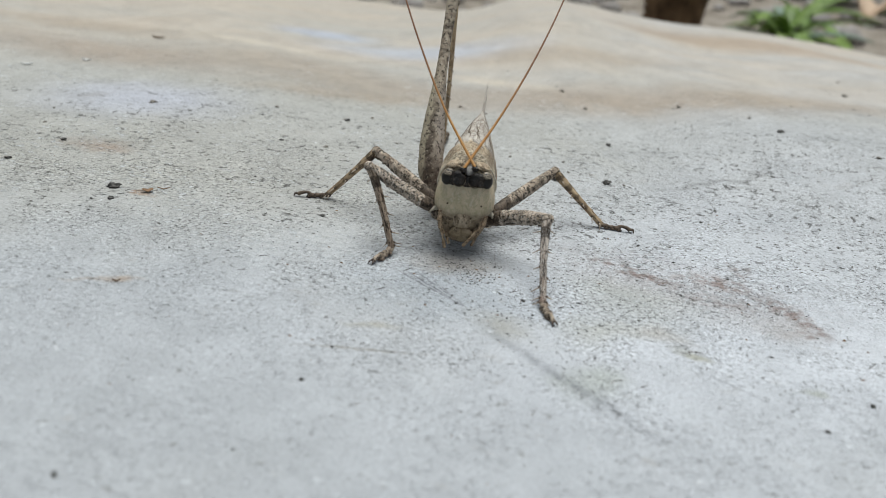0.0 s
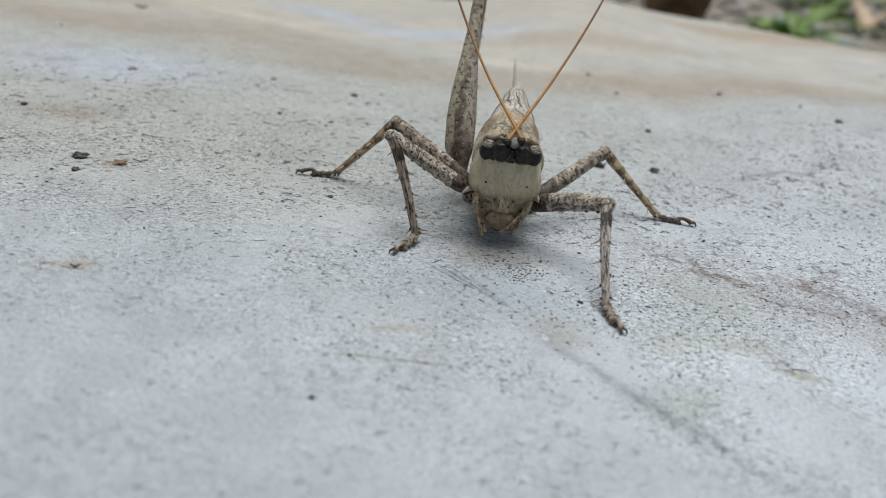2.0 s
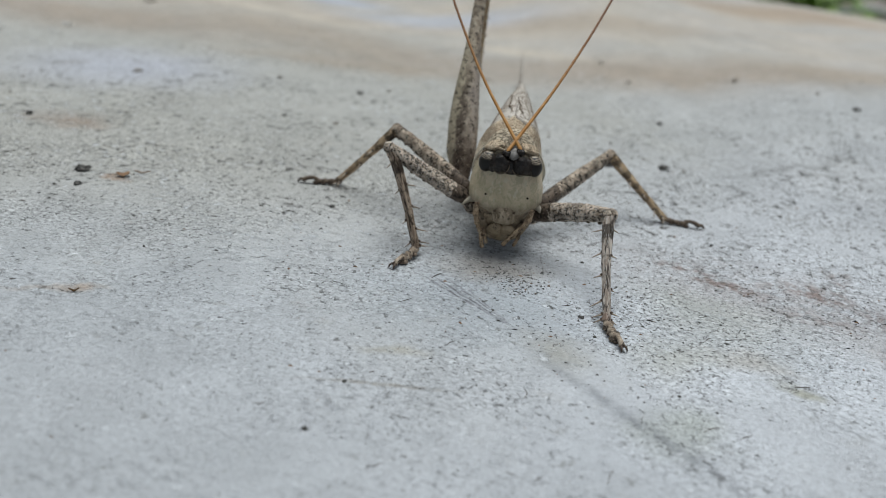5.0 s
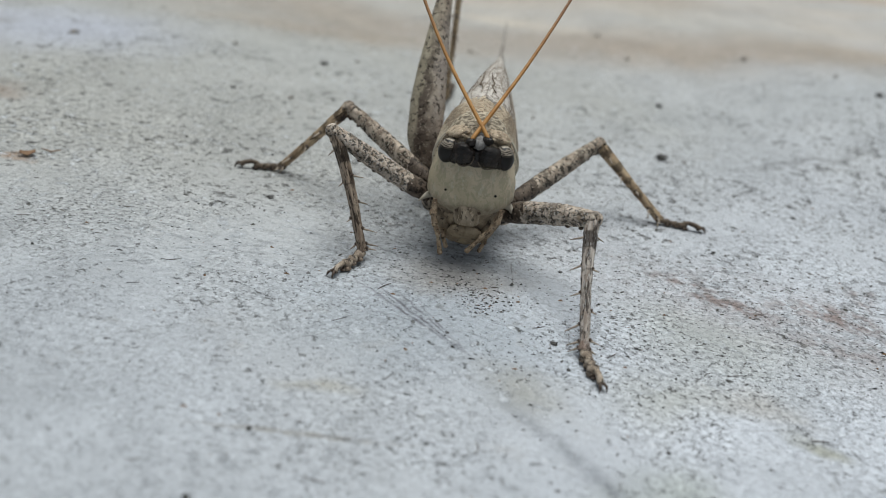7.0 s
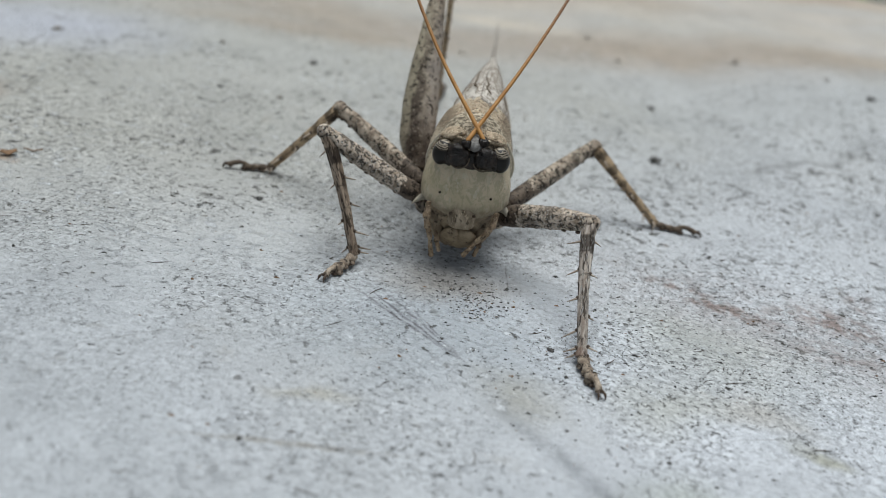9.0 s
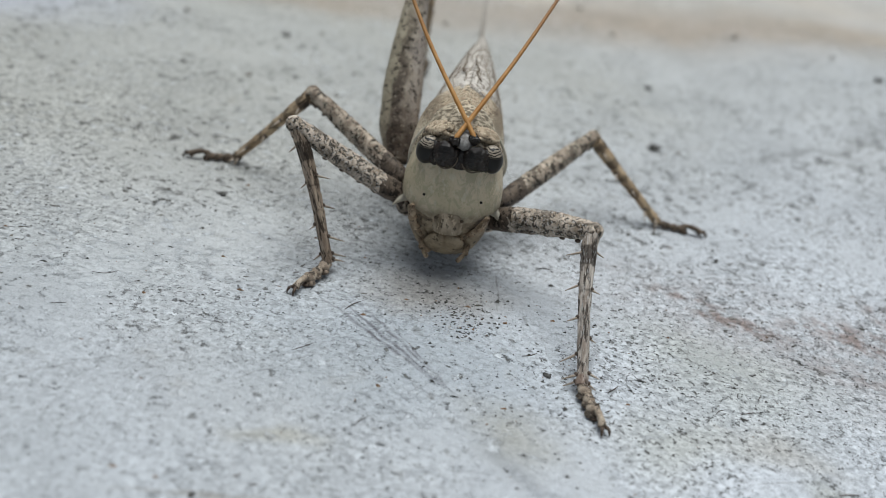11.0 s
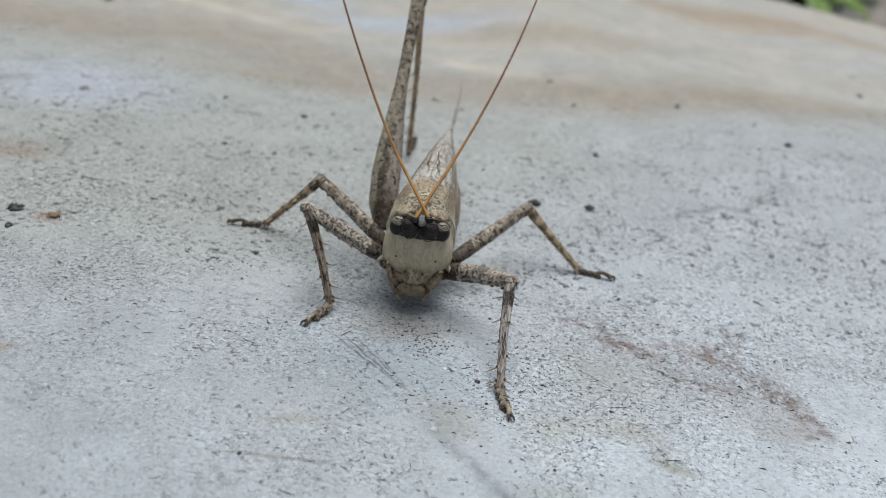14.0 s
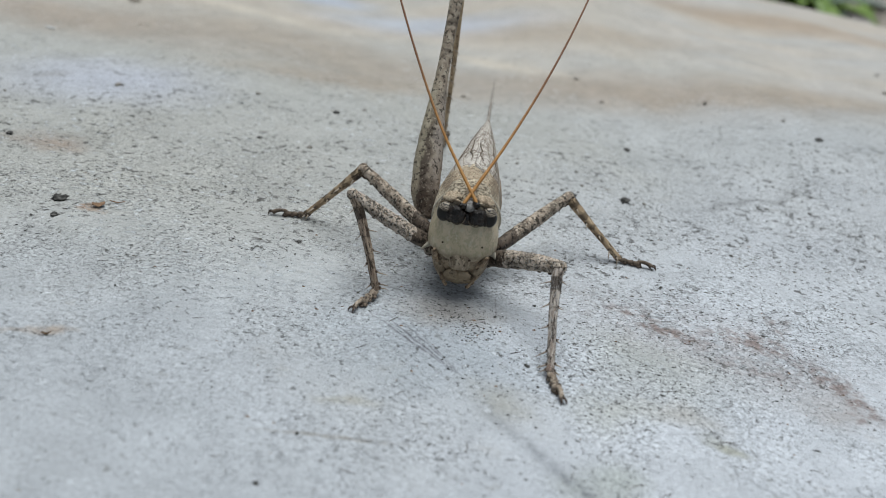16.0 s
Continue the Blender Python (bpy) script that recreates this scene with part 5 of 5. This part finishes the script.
def build_fibres():
    """Short thin curved fibres, lying on the sheet."""
    rng = random.Random(31)
    bm = bmesh.new()
    for k in range(80):
        x, y = rng.gauss(0.6, 2.2), rng.uniform(5.0, 10.5)
        a = rng.gauss(0.45, 0.5)
        length = 0.035 + 0.10 * rng.random() ** 2
        bend = rng.uniform(-0.35, 0.35) * length
        ends = []
        for q in (-0.5, 0.0, 0.5):
            w = bend * (0.25 - q * q) * 2
            px, py = x + math.cos(a) * length * q - math.sin(a) * w, y + math.sin(a) * length * q + math.cos(a) * w
            ends.append((px, py, sheet_z(px, py) + 0.0025))
        r = rng.uniform(0.0018, 0.0034)
        add_tube(bm, ends, (r * 0.6, r, r * 0.5), 6, 5)
    tagged(part("plant_fibres", bm, CLAW), "short dark plant fibres strewn on the grey sheet", "fibres", kind="stuff")


build_fibres()


def build_flake(name, x, y, long, wide, turn, mat, label, category):
    """A thin curled scrap lying on the sheet."""
    bm = bmesh.new()
    z = sheet_z(x, y)
    c, w = math.cos(radians(turn)), math.sin(radians(turn))
    rows = []
    for lift in (0.0, -0.008):
        rows.append([bm.verts.new((x + c * u * long - w * v * wide * (1 - 0.5 * abs(u)), y + w * u * long + c * v * wide * (1 - 0.5 * abs(u)), z + 0.012 + lift + 0.25 * wide * v * v + 0.02 * abs(u))) for u in (-1, -0.5, 0, 0.5, 1) for v in (-1, 0, 1)])
    top, low = rows
    for i in range(4):
        for j in range(2):
            k = i * 3 + j
            bm.faces.new((top[k], top[k + 3], top[k + 4], top[k + 1]))
            bm.faces.new((low[k], low[k + 1], low[k + 4], low[k + 3]))
    edge = [0, 3, 6, 9, 12, 13, 14, 11, 8, 5, 2, 1]
    for a, b in zip(edge, edge[1:] + edge[:1]):
        bm.faces.new((top[a], low[a], low[b], top[b]))
    return tagged(part(name, bm, mat, at=(x, y, z)), label, category)


build_flake("paint_flake", -6.96, 12.93, 0.085, 0.03, 20, FLAKE, "white curled paint flake on the grey sheet", "flake")
build_flake("paint_flake", -6.32, 13.61, 0.08, 0.03, -5, FLAKE, "white curled paint flake on the grey sheet", "flake")
build_flake("leaf_scrap", -3.29, 8.42, 0.055, 0.04, 25, RUSTCRUMB, "curled rust-brown scrap of leaf on the grey sheet", "leaf scrap")
build_flake("leaf_stalk", -3.16, 8.53, 0.07, 0.005, 8, RUSTCRUMB, "thin rust-brown leaf stalk on the grey sheet", "stalk")
build_flake("leaf_scrap", -2.81, 6.46, 0.034, 0.009, 15, BARK, "dark brown scrap of leaf on the grey sheet", "leaf scrap")
build_flake("leaf_scrap", -5.92, 15.74, 0.11, 0.04, 0, BARK, "dark brown scrap of leaf on the grey sheet", "leaf scrap")


# ---- what lies behind the sheet ----
def build_leaf(bm, base, d, length, width, droop, fold=0.25):
    """A pointed blade that rises from base along d and droops."""
    d = Vector(d).normalized()
    sidev = d.cross(Vector((0, 0, 1))).normalized()
    n = 10
    rows = []
    for i in range(n + 1):
        u = i / n
        p = Vector(base) + d * length * u + Vector((0, 0, -droop * length * u * u))
        w = width * (math.sin(math.pi * min(1, u * 0.92 + 0.06)) ** 0.8) * 0.5 + 0.01
        rows.append([p - sidev * w + Vector((0, 0, w * fold)), p, p + sidev * w + Vector((0, 0, w * fold))])
    a = [[bm.verts.new(p) for p in r] for r in rows]
    b = [[bm.verts.new(p - Vector((0, 0, 0.06))) for p in r] for r in rows]
    for i in range(n):
        for j in range(2):
            bm.faces.new((a[i][j], a[i + 1][j], a[i + 1][j + 1], a[i][j + 1]))
            bm.faces.new((b[i][j], b[i][j + 1], b[i + 1][j + 1], b[i + 1][j]))
        bm.faces.new((a[i][0], b[i][0], b[i + 1][0], a[i + 1][0]))
        bm.faces.new((a[i][2], a[i + 1][2], b[i + 1][2], b[i][2]))


def build_plant(x, y, size, count, seed, mats=(LEAF, BLUELEAF)):
    rng = random.Random(seed)
    p = tagged(thing("weed", (x, y, GROUND)), "low green weed with pointed leaves on bare soil", "plant", "weeds behind the sheet")
    part("stem", tube([(x, y, GROUND - 0.2), (x + 0.1, y, GROUND + size * 0.35)], (0.25, 0.15), 8, 8), LEAF, p, at=(x, y, GROUND))
    for k in range(count):
        a = 2 * math.pi * (k + rng.random() * 0.7) / count
        bm = bmesh.new()
        h = rng.uniform(0.15, 1.1)
        build_leaf(bm, (x, y, GROUND + size * 0.3 * rng.random()), (math.cos(a), math.sin(a), h), size * rng.uniform(0.75, 1.1), size * rng.uniform(0.11, 0.21), rng.uniform(0.2, 0.6))
        part("leaf", bm, mats[0] if rng.random() < 0.65 else mats[1], p, at=(x, y, GROUND))
    return p


build_plant(19.4, 54, 5.2, 30, 2)
build_plant(22.2, 60, 5.2, 20, 5)
build_plant(33.5, 84, 7.5, 18, 21)
build_plant(38, 76, 6.0, 11, 9)


def build_stump():
    s = tagged(thing("stump", (11.8, 52, GROUND)), "dark brown rotten stump in the soil", "stump")
    bm = tube([(11.6, 52, GROUND - 1), (11.7, 52, GROUND + 2), (12.0, 52.2, GROUND + 9)], (2.3, 1.75, 1.6), 20, 24, rugged=0.25)
    part("trunk", bm, BARK, s, at=(11.8, 52, GROUND))


build_stump()


def build_dry_leaf(x, y, z, size, turn, seed):
    rng = random.Random(seed)
    bm = bmesh.new()
    build_leaf(bm, (x, y, z), (math.cos(turn), math.sin(turn), 0.5), size, size * 0.55, 0.45, rng.uniform(0.4, 0.9))
    ob = part("dry_leaf", bm, DRYLEAF, at=(x, y, z))
    return tagged(ob, "curled dry orange-brown leaf on the soil", "leaf", "dry leaves on the soil")


for k, (x, y, z, s, a) in enumerate(((31.0, 70, GROUND + 0.6, 6.5, 1.0), (13.8, 60, GROUND + 0.2, 3.0, 2.0))):
    build_dry_leaf(x, y, z, s, a, k)


def build_stones():
    rng = random.Random(8)
    bm = bmesh.new()
    for k in range(420):
        y = 38 + 60 * rng.random()
        x = rng.uniform(-0.45, 0.75) * y
        r = rng.uniform(0.25, 1.0)
        add_blob(bm, (x, y, GROUND + r * 0.25), (r * rng.uniform(0.8, 1.5), r, r * 0.6), 8, 6, pose(0, 0, 0, 0, 0, rng.uniform(0, 180)), 0.5, k)
    tagged(part("stone_chips", bm, STONEGREY), "grey stone chips on the soil", "stones", kind="stuff")


build_stones()


# ---- what moves: the feelers ----
def motions():
    sharp = ((0, 8.7), (0.5, 8.6), (1, 8.3), (1.5, 8.1), (2.5, 7.9), (3, 7.3), (4.2, 7.2), (6.5, 7.35), (7, 7.7), (7.5, 7.5), (9.2, 7.5), (11.3, 7.5), (12, 7.55), (13, 7.45), (14, 7.2), (14.5, 7.0), (15, 7.0), (15.5, 7.9), (16, 8.2))
    walk(focus_point, [(t, pose(0.0012, y * CM, 0.005)) for t, y in sharp])
    sway = {
        -1: ((0, 1.1), (1.5, 2.4), (3.0, 1.6), (4.0, 2.4), (5.2, 1.2), (6.5, -0.1), (7, -0.9), (8, -0.6), (9, -1.2), (11.4, 0.4), (12.0, -2.6), (12.5, -2.8), (13, -4.4), (13.5, -3.6), (14.0, -3.4), (14.5, -2.6), (15, -0.8), (16, -0.1)),
        1: ((0, -0.9), (1.5, 0.7), (3.0, 1.2), (4.0, 2.4), (5.2, 2.4), (6.5, 1.9), (7, -0.4), (8, -0.2), (9, -0.1), (11.4, 1.0), (12.0, 0.4), (12.5, 2.3), (13, -3.0), (13.5, -4.6), (14.0, -4.2), (14.5, -2.7), (15, -0.9), (16, -0.6)),
    }
    for s, rows in sway.items():
        rest = antennae[s].matrix_basis.copy()
        walk(antennae[s], [(t, rest @ pose(0, 0, 0, 0, 0, -a)) for t, a in rows])
    # the palps hang until 9 s, then fold in under the mouth
    for k, p in enumerate(palps):
        side = -1 if k % 2 == 0 else 1
        rest = p.matrix_basis.copy()
        rows = ((0, 0, 0), (1.6, 4, 3), (3.2, 0, -3), (4.2, 3, 2), (6.5, 0, 0), (8.0, -4, 2), (8.8, 0, -8), (9.2, 6, 4), (11.3, 24, 10), (12.7, 34, 12), (14.5, 30, 10), (16, 34, 12))
        walk(p, [(t, rest @ pose(0, 0, 0, a * (1 if k < 2 else 0.6), side * b, 0)) for t, a, b in rows])


motions()
